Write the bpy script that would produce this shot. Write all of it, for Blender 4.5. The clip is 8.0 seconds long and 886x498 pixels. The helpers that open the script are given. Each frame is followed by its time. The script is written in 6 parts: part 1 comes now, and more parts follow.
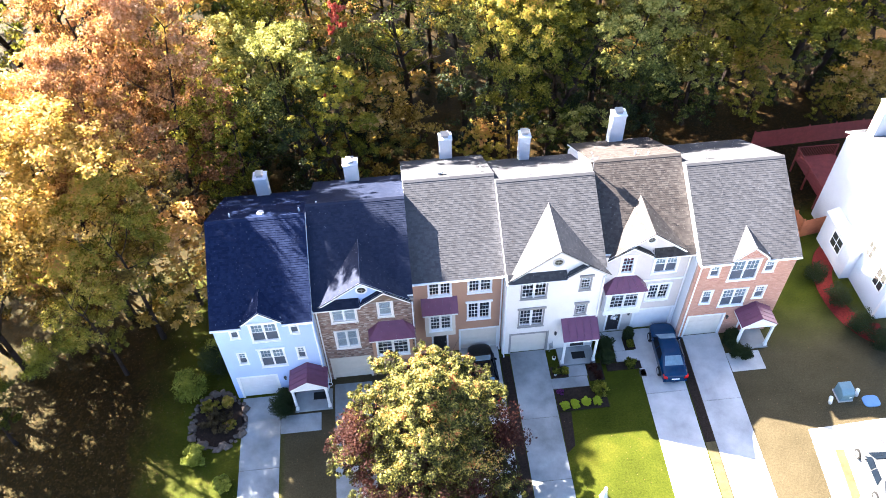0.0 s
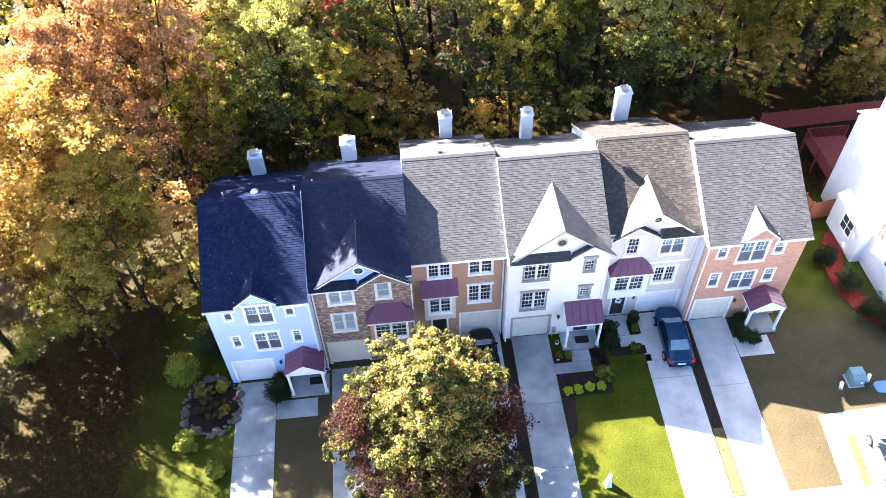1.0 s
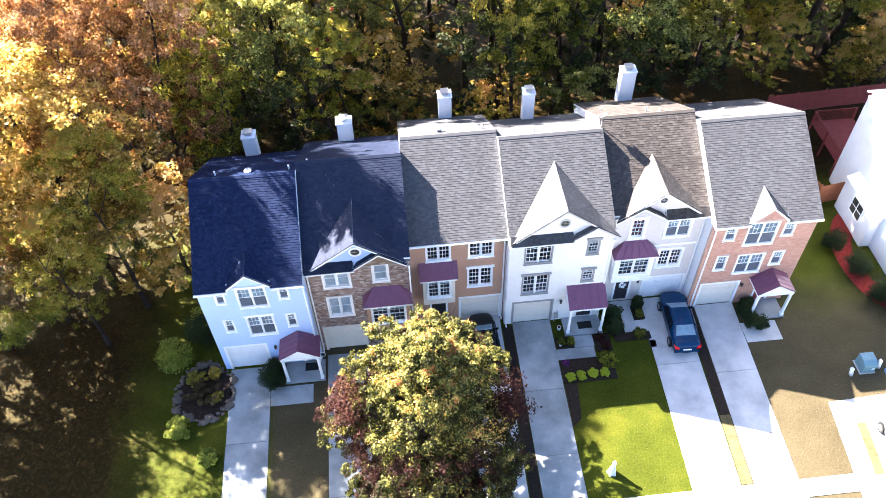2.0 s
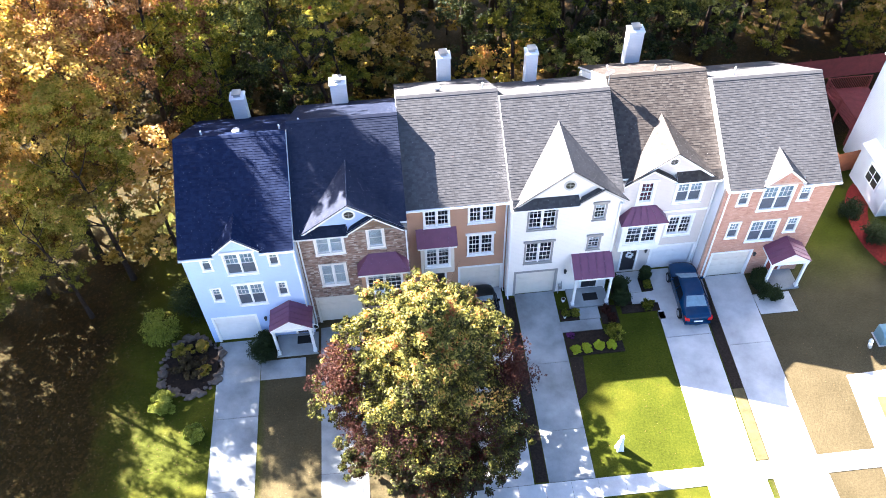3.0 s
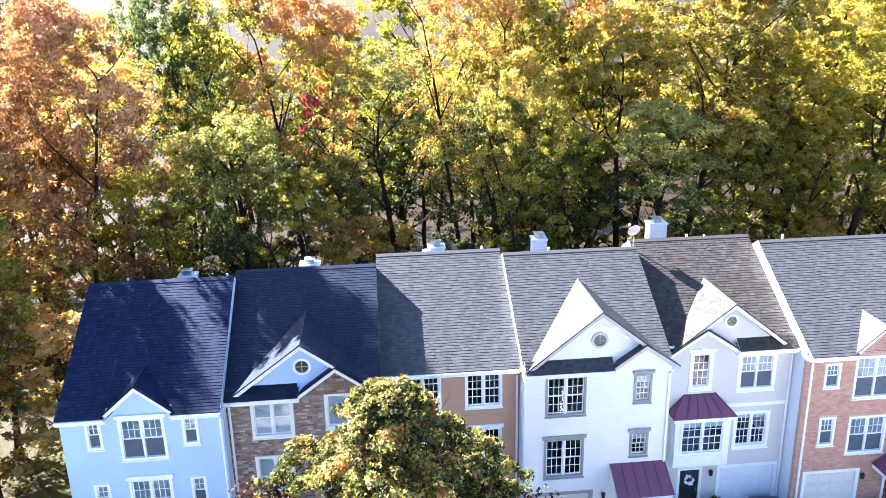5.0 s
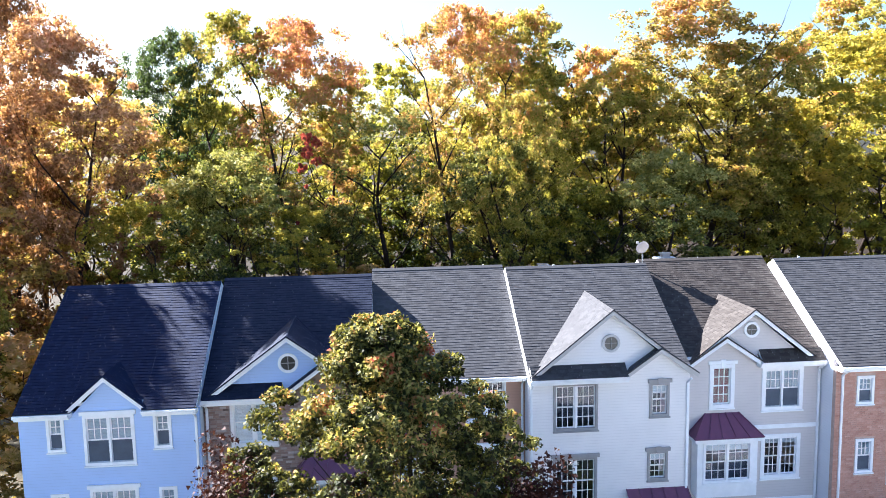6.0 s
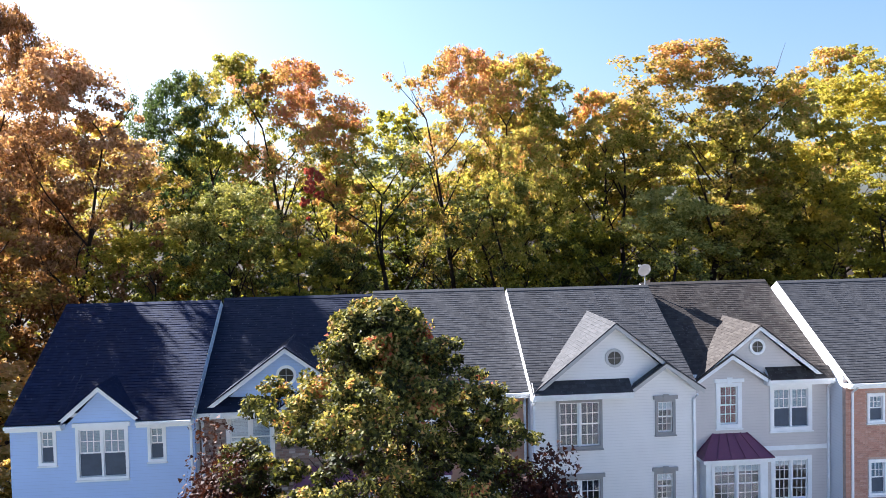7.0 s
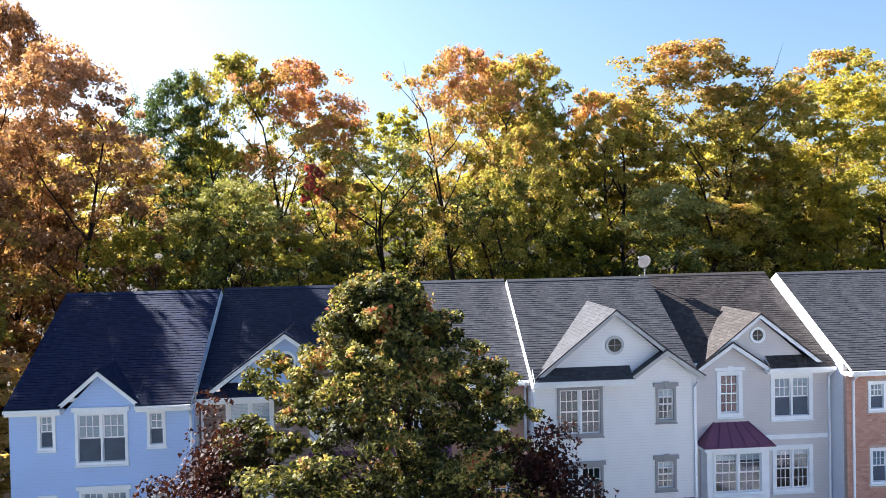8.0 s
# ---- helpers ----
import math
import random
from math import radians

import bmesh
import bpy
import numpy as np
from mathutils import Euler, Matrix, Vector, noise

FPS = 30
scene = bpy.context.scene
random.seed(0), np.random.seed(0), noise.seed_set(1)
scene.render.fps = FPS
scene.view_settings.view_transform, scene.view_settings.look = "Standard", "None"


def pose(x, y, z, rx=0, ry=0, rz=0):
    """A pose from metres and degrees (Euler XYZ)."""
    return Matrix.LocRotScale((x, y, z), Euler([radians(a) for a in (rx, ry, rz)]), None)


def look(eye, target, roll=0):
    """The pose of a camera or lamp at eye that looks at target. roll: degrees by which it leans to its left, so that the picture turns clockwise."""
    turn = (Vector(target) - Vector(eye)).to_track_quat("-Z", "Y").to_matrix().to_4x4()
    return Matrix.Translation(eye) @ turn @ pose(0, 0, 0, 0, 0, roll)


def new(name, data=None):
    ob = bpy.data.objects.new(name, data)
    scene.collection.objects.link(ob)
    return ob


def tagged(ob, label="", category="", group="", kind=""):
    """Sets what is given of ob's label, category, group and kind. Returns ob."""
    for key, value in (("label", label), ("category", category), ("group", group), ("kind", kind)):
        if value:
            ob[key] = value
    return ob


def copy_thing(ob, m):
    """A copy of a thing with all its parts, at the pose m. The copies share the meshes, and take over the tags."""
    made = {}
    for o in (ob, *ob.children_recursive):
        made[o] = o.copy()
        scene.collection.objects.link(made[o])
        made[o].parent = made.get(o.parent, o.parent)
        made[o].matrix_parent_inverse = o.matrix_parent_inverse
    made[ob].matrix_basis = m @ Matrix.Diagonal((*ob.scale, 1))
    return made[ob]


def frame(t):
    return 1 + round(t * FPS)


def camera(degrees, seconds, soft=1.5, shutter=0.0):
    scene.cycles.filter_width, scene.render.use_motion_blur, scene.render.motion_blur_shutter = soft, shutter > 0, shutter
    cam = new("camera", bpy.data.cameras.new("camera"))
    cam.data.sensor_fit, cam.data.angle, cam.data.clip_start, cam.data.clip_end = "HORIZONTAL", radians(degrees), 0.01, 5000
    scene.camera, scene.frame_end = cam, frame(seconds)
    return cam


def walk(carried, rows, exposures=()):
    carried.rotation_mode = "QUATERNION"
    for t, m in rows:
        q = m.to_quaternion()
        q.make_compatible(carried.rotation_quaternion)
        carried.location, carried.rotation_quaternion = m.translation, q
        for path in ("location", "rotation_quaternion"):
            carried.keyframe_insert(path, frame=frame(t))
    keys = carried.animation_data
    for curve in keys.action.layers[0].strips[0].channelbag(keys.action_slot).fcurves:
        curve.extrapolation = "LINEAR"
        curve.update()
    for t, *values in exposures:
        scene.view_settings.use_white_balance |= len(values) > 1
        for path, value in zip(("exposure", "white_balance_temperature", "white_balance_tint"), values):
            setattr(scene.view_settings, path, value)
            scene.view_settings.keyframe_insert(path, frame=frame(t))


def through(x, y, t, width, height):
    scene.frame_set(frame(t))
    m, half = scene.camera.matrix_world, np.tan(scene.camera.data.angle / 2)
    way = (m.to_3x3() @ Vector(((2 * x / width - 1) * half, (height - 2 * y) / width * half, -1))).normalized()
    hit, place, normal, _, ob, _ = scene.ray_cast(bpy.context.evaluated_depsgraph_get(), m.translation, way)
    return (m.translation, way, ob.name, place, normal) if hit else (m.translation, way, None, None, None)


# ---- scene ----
cam = camera(58.43, 8.0, 0.5)
PATH = [
    (0, (-0.137, -0.585, 45.630), (-0.033, 0.737, 44.133), -1.85),
    (0.5, (-0.059, -0.325, 44.892), (0.041, 0.988, 43.387), -1.95),
    (1, (-0.038, -0.247, 44.015), (0.061, 1.064, 42.507), -1.93),
    (1.5, (-0.029, -0.117, 43.133), (0.070, 1.191, 41.622), -1.89),
    (3, (-0.049, 0.087, 39.393), (0.052, 1.389, 37.877), -1.85),
    (3.5, (0.016, -0.262, 36.118), (0.130, 1.177, 34.734), -1.82),
    (4, (-0.078, 0.140, 31.783), (0.065, 1.798, 30.674), -1.41),
    (4.5, (0.480, 0.619, 27.526), (0.622, 2.424, 26.675), -1.59),
    (4.7, (0.443, 0.669, 25.453), (0.593, 2.518, 24.708), -1.49),
    (5.8, (0.527, 1.102, 17.414), (0.694, 3.071, 17.107), -1.10),
    (6, (0.549, 1.132, 16.638), (0.715, 3.109, 16.389), -1.11),
    (6.5, (0.633, 1.088, 15.267), (0.793, 3.077, 15.133), -1.23),
    (7, (0.622, 1.032, 14.463), (0.783, 3.025, 14.395), -1.24),
    (7.5, (0.597, 0.979, 13.736), (0.759, 2.972, 13.698), -1.35),
    (8, (0.573, 0.967, 13.477), (0.736, 2.960, 13.444), -1.26),
]
EXPOSURES = [(0.0, 4.05, 5750, 16), (3.0, 4.05, 5750, 16), (3.5, 4.12, 5700, 15), (4.0, 4.42, 5450, 15), (4.5, 4.18, 5200, 15), (6.0, 3.05, 5200, 15), (7.0, 2.57, 5280, 15), (8.0, 2.55, 5320, 15)]
walk(cam, [(t, look(eye, target, roll)) for t, eye, target, roll in PATH], EXPOSURES)

# ---- world, sun, exposure ----
SUN_TO = Vector((-1.06, 0.87, 1.0)).normalized()
world = bpy.data.worlds.new("sky")
scene.world = world
world.use_nodes = True
wn = world.node_tree.nodes
sky = wn.new("ShaderNodeTexSky")
sky.sky_type = "NISHITA"
sky.sun_disc = False
sky.sun_elevation = math.asin(SUN_TO.z)
sky.sun_rotation = math.atan2(SUN_TO.x, SUN_TO.y)
sky.air_density, sky.dust_density, sky.ozone_density = 1.2, 2.5, 2.0
wn["Background"].inputs["Strength"].default_value = 0.034
world.node_tree.links.new(sky.outputs[0], wn["Background"].inputs["Color"])
sun_data = bpy.data.lights.new("sun", "SUN")
sun_data.energy, sun_data.angle, sun_data.color = 5.0, radians(0.53), (1.0, 0.87, 0.68)
sun = new("sun", sun_data)
sun.matrix_world = look(SUN_TO * 100, (0, 0, 0))


# ---- materials ----
def nodes(name, rough=0.7, metal=0.0):
    m = bpy.data.materials.new(name)
    m.use_nodes = True
    t = m.node_tree
    b = t.nodes["Principled BSDF"]
    b.inputs["Roughness"].default_value, b.inputs["Metallic"].default_value = rough, metal
    return m, t.nodes, t.links, b


def coords(nt, ln, kind="Object", scale=(1, 1, 1), rot=(0, 0, 0)):
    tc = nt.new("ShaderNodeTexCoord")
    mp = nt.new("ShaderNodeMapping")
    mp.inputs["Scale"].default_value = scale
    mp.inputs["Rotation"].default_value = rot
    ln.new(tc.outputs[kind], mp.inputs[0])
    return mp.outputs[0]


def noise_fac(nt, ln, co, scale, detail=6, rough=0.6):
    n = nt.new("ShaderNodeTexNoise")
    n.inputs["Scale"].default_value, n.inputs["Detail"].default_value, n.inputs["Roughness"].default_value = scale, detail, rough
    ln.new(co, n.inputs["Vector"])
    return n.outputs["Fac"]


def ramp(nt, ln, fac, stops):
    r = nt.new("ShaderNodeValToRGB")
    e = r.color_ramp.elements
    while len(e) < len(stops):
        e.new(0.5)
    for el, (p, c) in zip(e, stops):
        el.position, el.color = p, (*c, 1)
    ln.new(fac, r.inputs[0])
    return r.outputs[0]


def mixc(nt, ln, fac, a, b, mode="MIX"):
    m = nt.new("ShaderNodeMix")
    m.data_type, m.blend_type = "RGBA", mode
    for key, v in ((0, fac), (6, a), (7, b)):
        if isinstance(v, (int, float)):
            m.inputs[key].default_value = v
        elif isinstance(v, tuple):
            m.inputs[key].default_value = (*v, 1)
        else:
            ln.new(v, m.inputs[key])
    return m.outputs[2]


def bump(nt, ln, b, height, strength=0.3, dist=0.02):
    bp = nt.new("ShaderNodeBump")
    bp.inputs["Strength"].default_value, bp.inputs["Distance"].default_value = strength, dist
    ln.new(height, bp.inputs["Height"])
    ln.new(bp.outputs[0], b.inputs["Normal"])


def plain(name, col, rough=0.6, metal=0.0, vary=0.12, scale=3.0, fine=60.0, relief=0.15):
    """A painted or moulded surface: base colour with soft stains and fine grain."""
    m, nt, ln, b = nodes(name, rough, metal)
    if rough > 0.8:
        b.inputs["Specular IOR Level"].default_value = 0.1
    co = coords(nt, ln)
    lo = tuple(c * (1 - vary) for c in col)
    hi = tuple(min(1, c * (1 + vary)) for c in col)
    c1 = ramp(nt, ln, noise_fac(nt, ln, co, scale), [(0.3, lo), (0.7, hi)])
    g = noise_fac(nt, ln, co, fine, 3)
    ln.new(mixc(nt, ln, 0.18, c1, ramp(nt, ln, g, [(0.3, lo), (0.7, hi)])), b.inputs["Base Color"])
    bump(nt, ln, b, g, relief, 0.01)
    return m


def siding(name, col, board=0.115, vary=0.07):
    """Horizontal lap siding: each board tilts out towards its lower edge."""
    m, nt, ln, b = nodes(name, 0.55)
    co = coords(nt, ln)
    sep = nt.new("ShaderNodeSeparateXYZ")
    ln.new(co, sep.inputs[0])
    dv = nt.new("ShaderNodeMath")
    dv.operation = "DIVIDE"
    dv.inputs[1].default_value = board
    ln.new(sep.outputs[2], dv.inputs[0])
    fr = nt.new("ShaderNodeMath")
    fr.operation = "FRACT"
    ln.new(dv.outputs[0], fr.inputs[0])
    lo = tuple(c * (1 - vary) for c in col)
    c1 = ramp(nt, ln, noise_fac(nt, ln, co, 0.9), [(0.3, lo), (0.7, col)])
    seam = ramp(nt, ln, fr.outputs[0], [(0.0, (0.8, 0.8, 0.8)), (0.12, (1, 1, 1))])
    ln.new(mixc(nt, ln, 1.0, c1, seam, "MULTIPLY"), b.inputs["Base Color"])
    inv = nt.new("ShaderNodeMath")
    inv.operation = "SUBTRACT"
    inv.inputs[0].default_value = 1.0
    ln.new(fr.outputs[0], inv.inputs[1])
    bump(nt, ln, b, inv.outputs[0], 0.35, 0.01)
    return m


def masonry(name, cols, mortar, width, height, gap=0.012, offset=0.5):
    m, nt, ln, b = nodes(name, 0.85)
    co = coords(nt, ln, rot=(radians(90), 0, 0))
    br = nt.new("ShaderNodeTexBrick")
    br.offset = offset
    br.inputs["Scale"].default_value = 1.0
    br.inputs["Brick Width"].default_value, br.inputs["Row Height"].default_value = width, height
    br.inputs["Mortar Size"].default_value, br.inputs["Bias"].default_value = gap, 0.0
    br.inputs["Color1"].default_value, br.inputs["Color2"].default_value, br.inputs["Mortar"].default_value = (0, 0, 0, 1), (1, 1, 1, 1), (0.5, 0.5, 0.5, 1)
    ln.new(co, br.inputs["Vector"])
    c1 = ramp(nt, ln, br.outputs["Color"], [(i / (len(cols) - 1), c) for i, c in enumerate(cols)])
    st = ramp(nt, ln, noise_fac(nt, ln, co, 1.3), [(0.3, (0.75, 0.75, 0.75)), (0.7, (1.1, 1.1, 1.1))])
    c2 = mixc(nt, ln, 1.0, c1, st, "MULTIPLY")
    ln.new(mixc(nt, ln, br.outputs["Fac"], c2, mortar), b.inputs["Base Color"])
    inv = nt.new("ShaderNodeMath")
    inv.operation = "SUBTRACT"
    inv.inputs[0].default_value = 1.0
    ln.new(br.outputs["Fac"], inv.inputs[1])
    bump(nt, ln, b, inv.outputs[0], 0.7, 0.02)
    return m


def piece_mat(name, cols):
    """Single bricks or stones: a tone for each piece, grain and faint stains over all."""
    m, nt, ln, b = nodes(name, 0.85)
    geo = nt.new("ShaderNodeNewGeometry")
    oi = nt.new("ShaderNodeObjectInfo")
    add = nt.new("ShaderNodeMath")
    ln.new(geo.outputs["Random Per Island"], add.inputs[0])
    ln.new(oi.outputs["Random"], add.inputs[1])
    fr = nt.new("ShaderNodeMath")
    fr.operation = "FRACT"
    ln.new(add.outputs[0], fr.inputs[0])
    c1 = ramp(nt, ln, fr.outputs[0], [(i / (len(cols) - 1), c) for i, c in enumerate(cols)])
    gr = ramp(nt, ln, noise_fac(nt, ln, coords(nt, ln), 30, 4), [(0.3, (0.8, 0.8, 0.8)), (0.7, (1.15, 1.15, 1.15))])
    ln.new(mixc(nt, ln, 1.0, c1, gr, "MULTIPLY"), b.inputs["Base Color"])
    bump(nt, ln, b, noise_fac(nt, ln, coords(nt, ln), 45, 4), 0.5, 0.006)
    return m


def shingle_mat(name, dark, light, streak):
    """Asphalt shingles: tone by tab, weather streaks, mineral grain."""
    m, nt, ln, b = nodes(name, 0.6)
    b.inputs["Specular IOR Level"].default_value = 0.06
    co = coords(nt, ln)
    geo = nt.new("ShaderNodeNewGeometry")
    c1 = ramp(nt, ln, geo.outputs["Random Per Island"], [(0.0, dark), (0.55, tuple((a + c) / 2 for a, c in zip(dark, light))), (1.0, light)])
    st = ramp(nt, ln, noise_fac(nt, ln, coords(nt, ln, scale=(1.2, 0.25, 0.25)), 1.0, 5), [(0.3, streak), (0.7, (1.08, 1.08, 1.08))])
    gr = ramp(nt, ln, noise_fac(nt, ln, co, 90, 2), [(0.3, (0.75, 0.75, 0.75)), (0.7, (1.2, 1.2, 1.2))])
    ln.new(mixc(nt, ln, 1.0, mixc(nt, ln, 1.0, c1, st, "MULTIPLY"), gr, "MULTIPLY"), b.inputs["Base Color"])
    bump(nt, ln, b, noise_fac(nt, ln, co, 120, 2), 0.35, 0.006)
    return m


def leaf_mat(name, stops, through=0.43, rise=0.5, patch=0.45, swing=1.1, odd=0.3, shift=0.0):
    """Leaves: colour by leaf, by tree and by height, part of the light passes through."""
    m, nt, ln, b = nodes(name, 0.6)
    geo = nt.new("ShaderNodeNewGeometry")
    oi = nt.new("ShaderNodeObjectInfo")
    co = coords(nt, ln, "Object")
    f = nt.new("ShaderNodeMath")
    f.operation = "MULTIPLY_ADD"
    ln.new(geo.outputs["Random Per Island"], f.inputs[0])
    f.inputs[1].default_value = 0.42
    f2 = nt.new("ShaderNodeMath")
    f2.operation = "MULTIPLY_ADD"
    ln.new(noise_fac(nt, ln, co, patch, 3), f2.inputs[0])
    f2.inputs[1].default_value = swing
    f3 = nt.new("ShaderNodeMath")
    f3.operation = "MULTIPLY_ADD"
    ln.new(oi.outputs["Random"], f3.inputs[0])
    # height puts both turning tops and the crown's own shade into the colour
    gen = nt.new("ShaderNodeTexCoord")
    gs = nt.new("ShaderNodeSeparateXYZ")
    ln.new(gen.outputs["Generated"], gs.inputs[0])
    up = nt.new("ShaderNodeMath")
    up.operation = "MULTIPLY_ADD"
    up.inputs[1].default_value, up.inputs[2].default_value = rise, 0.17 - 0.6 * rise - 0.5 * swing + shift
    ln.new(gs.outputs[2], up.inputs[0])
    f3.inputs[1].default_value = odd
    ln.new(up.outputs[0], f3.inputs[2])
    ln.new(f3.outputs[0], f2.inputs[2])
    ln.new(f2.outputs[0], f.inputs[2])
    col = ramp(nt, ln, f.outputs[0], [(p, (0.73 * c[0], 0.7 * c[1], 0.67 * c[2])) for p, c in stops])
    out = nt["Material Output"]
    tr = nt.new("ShaderNodeBsdfTranslucent")
    ln.new(mixc(nt, ln, 1.0, col, (1.6, 1.5, 0.9), "MULTIPLY"), tr.inputs[0])
    ln.new(col, b.inputs["Base Color"])
    b.inputs["Specular IOR Level"].default_value = 0.12
    mx = nt.new("ShaderNodeMixShader")
    mx.inputs[0].default_value = through
    ln.new(b.outputs[0], mx.inputs[1])
    ln.new(tr.outputs[0], mx.inputs[2])
    ln.new(mx.outputs[0], out.inputs[0])
    return m


def glass_mat():
    m, nt, ln, b = nodes("window glass", 0.03)
    b.inputs["Base Color"].default_value = (0.9, 0.95, 1, 1)
    b.inputs["Transmission Weight"].default_value = 1.0
    b.inputs["IOR"].default_value = 1.45
    return m


M_GLASS = glass_mat()
M_WHITE = plain("white trim paint", (0.85, 0.86, 0.87), 0.45, vary=0.06)
M_GREYTRIM = plain("grey trim paint", (0.3, 0.29, 0.29), 0.5, vary=0.08)
M_PALETRIM = plain("pale grey trim paint", (0.5, 0.49, 0.48), 0.5, vary=0.08)
M_BLUESIDE = siding("pale blue-white lap siding", (0.45, 0.595, 0.9))
M_WHITESIDE = siding("white lap siding", (0.74, 0.76, 0.8))
M_CREAM = siding("off-white lap siding", (0.87, 0.84, 0.82))
M_TAN = siding("tan lap siding", (0.46, 0.275, 0.19))
M_GREYSIDE = siding("warm grey lap siding", (0.62, 0.58, 0.565))
M_STONE = masonry("mixed brown stone veneer", [(0.1, 0.06, 0.04), (0.3, 0.2, 0.13), (0.22, 0.13, 0.085), (0.45, 0.36, 0.28)], (0.2, 0.17, 0.15), 0.32, 0.12)
M_BRICK = masonry("red brick", [(0.28, 0.09, 0.055), (0.44, 0.165, 0.105), (0.5, 0.23, 0.16)], (0.52, 0.44, 0.4), 0.215, 0.075, 0.01)
M_STONEPIECE = piece_mat("mixed brown stones", [(0.13, 0.085, 0.07), (0.34, 0.235, 0.19), (0.24, 0.15, 0.12), (0.52, 0.45, 0.4)])
M_BRICKPIECE = piece_mat("red bricks", [(0.43, 0.225, 0.165), (0.53, 0.3, 0.225), (0.48, 0.26, 0.19), (0.57, 0.35, 0.27)])
M_MORTAR_STONE = plain("grey-brown mortar", (0.3, 0.27, 0.25), 0.9, vary=0.2, scale=6)
M_MORTAR_BRICK = plain("pale mortar", (0.48, 0.36, 0.3), 0.9, vary=0.2, scale=6)
# two shaded roofs: blue tree shade is put into these shingle colours
M_ROOF_ASHADE = shingle_mat("shingles with navy tree shade in their colour", (0.005, 0.01, 0.033), (0.012, 0.02, 0.053), (0.85, 0.85, 0.87))
M_ROOF_DSHADE = shingle_mat("shingles with blue tree shade in their colour", (0.012, 0.017, 0.034), (0.021, 0.026, 0.047), (0.88, 0.88, 0.9))
M_ROOF_B = shingle_mat("grey shingles", (0.05, 0.051, 0.056), (0.074, 0.075, 0.081), (0.92, 0.91, 0.9))
M_ROOF_C = shingle_mat("brown-grey shingles", (0.042, 0.037, 0.035), (0.074, 0.067, 0.062), (0.82, 0.8, 0.79))
M_METAL = plain("maroon standing-seam metal", (0.165, 0.06, 0.105), 0.34, 0.1, 0.12)
M_DOORDARK = plain("black door paint", (0.02, 0.02, 0.025), 0.35)
M_GARAGE = plain("cream garage door", (0.7, 0.66, 0.6), 0.5, vary=0.05)
M_GARAGEW = plain("white garage door", (0.74, 0.76, 0.8), 0.5, vary=0.05)
M_BLIND = plain("pale grey window blind", (0.58, 0.64, 0.68), 0.7, vary=0.05)
# darker copy of the blind, shade put into its colour
M_BLINDSHADE = plain("window blind darkened for shade", (0.26, 0.36, 0.42), 0.7, vary=0.05)
M_SCREEN = plain("dark grey insect screen", (0.06, 0.08, 0.115), 0.6, vary=0.2)
# stands for the dimness indoors, put into a dark base colour
M_ROOMSHADE = plain("room shade as dark colour", (0.07, 0.085, 0.115), 0.9)
M_CURTAIN = plain("dark red curtain cloth", (0.13, 0.02, 0.035), 0.9, vary=0.2)
M_CONCRETE = plain("concrete", (0.42, 0.415, 0.41), 0.85, vary=0.3, scale=0.55, fine=35, relief=0.3)
M_CONCDARK = plain("stained dark concrete", (0.24, 0.255, 0.262), 0.85, vary=0.45, scale=0.5, fine=35, relief=0.3)
M_MULCH = plain("dark mulch", (0.024, 0.017, 0.013), 0.95, vary=0.5, scale=8, fine=30, relief=1.0)
M_REDMULCH = plain("red mulch", (0.16, 0.022, 0.018), 0.95, vary=0.4, scale=8, fine=30, relief=1.0)
M_BARK = plain("bark", (0.03, 0.022, 0.018), 0.95, vary=0.45, scale=5, fine=22, relief=0.9)
M_ROCK = plain("grey field stone", (0.11, 0.09, 0.075), 0.9, vary=0.35, scale=3, fine=14, relief=0.8)
M_REDWOOD = plain("red-stained timber", (0.2, 0.035, 0.03), 0.7, vary=0.25)
M_ORANGEWOOD = plain("orange-brown timber", (0.36, 0.12, 0.05), 0.75, vary=0.25)
M_BLACKMETAL = plain("black metal", (0.02, 0.02, 0.02), 0.45)
M_GREYMETAL = plain("grey metal", (0.4, 0.41, 0.42), 0.4, 0.6)
M_CHIM = siding("pale grey chimney siding", (0.72, 0.75, 0.79))
M_DRYGRASS = plain("pale dry grass", (0.085, 0.07, 0.034), 0.95, vary=0.4, scale=1.5, fine=25, relief=0.9)
M_GREENBOX = plain("grey-green utility paint", (0.12, 0.215, 0.26), 0.5)
M_BLUELID = plain("faded blue plastic", (0.12, 0.24, 0.42), 0.5)

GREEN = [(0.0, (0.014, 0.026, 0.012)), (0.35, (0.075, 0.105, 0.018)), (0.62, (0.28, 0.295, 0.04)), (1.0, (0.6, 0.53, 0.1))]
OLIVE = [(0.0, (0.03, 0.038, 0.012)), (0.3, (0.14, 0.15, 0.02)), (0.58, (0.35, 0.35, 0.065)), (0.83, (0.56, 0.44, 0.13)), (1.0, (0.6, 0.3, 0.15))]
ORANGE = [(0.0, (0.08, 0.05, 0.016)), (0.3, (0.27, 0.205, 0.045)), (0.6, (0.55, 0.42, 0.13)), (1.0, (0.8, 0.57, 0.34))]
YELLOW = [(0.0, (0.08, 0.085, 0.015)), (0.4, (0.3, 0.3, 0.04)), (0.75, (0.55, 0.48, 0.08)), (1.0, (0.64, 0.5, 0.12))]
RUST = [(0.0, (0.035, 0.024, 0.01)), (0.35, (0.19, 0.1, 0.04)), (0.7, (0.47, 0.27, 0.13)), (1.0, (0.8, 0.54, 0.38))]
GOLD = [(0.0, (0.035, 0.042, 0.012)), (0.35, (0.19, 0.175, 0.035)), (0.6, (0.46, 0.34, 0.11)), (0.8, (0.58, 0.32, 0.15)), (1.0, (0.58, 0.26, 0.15))]
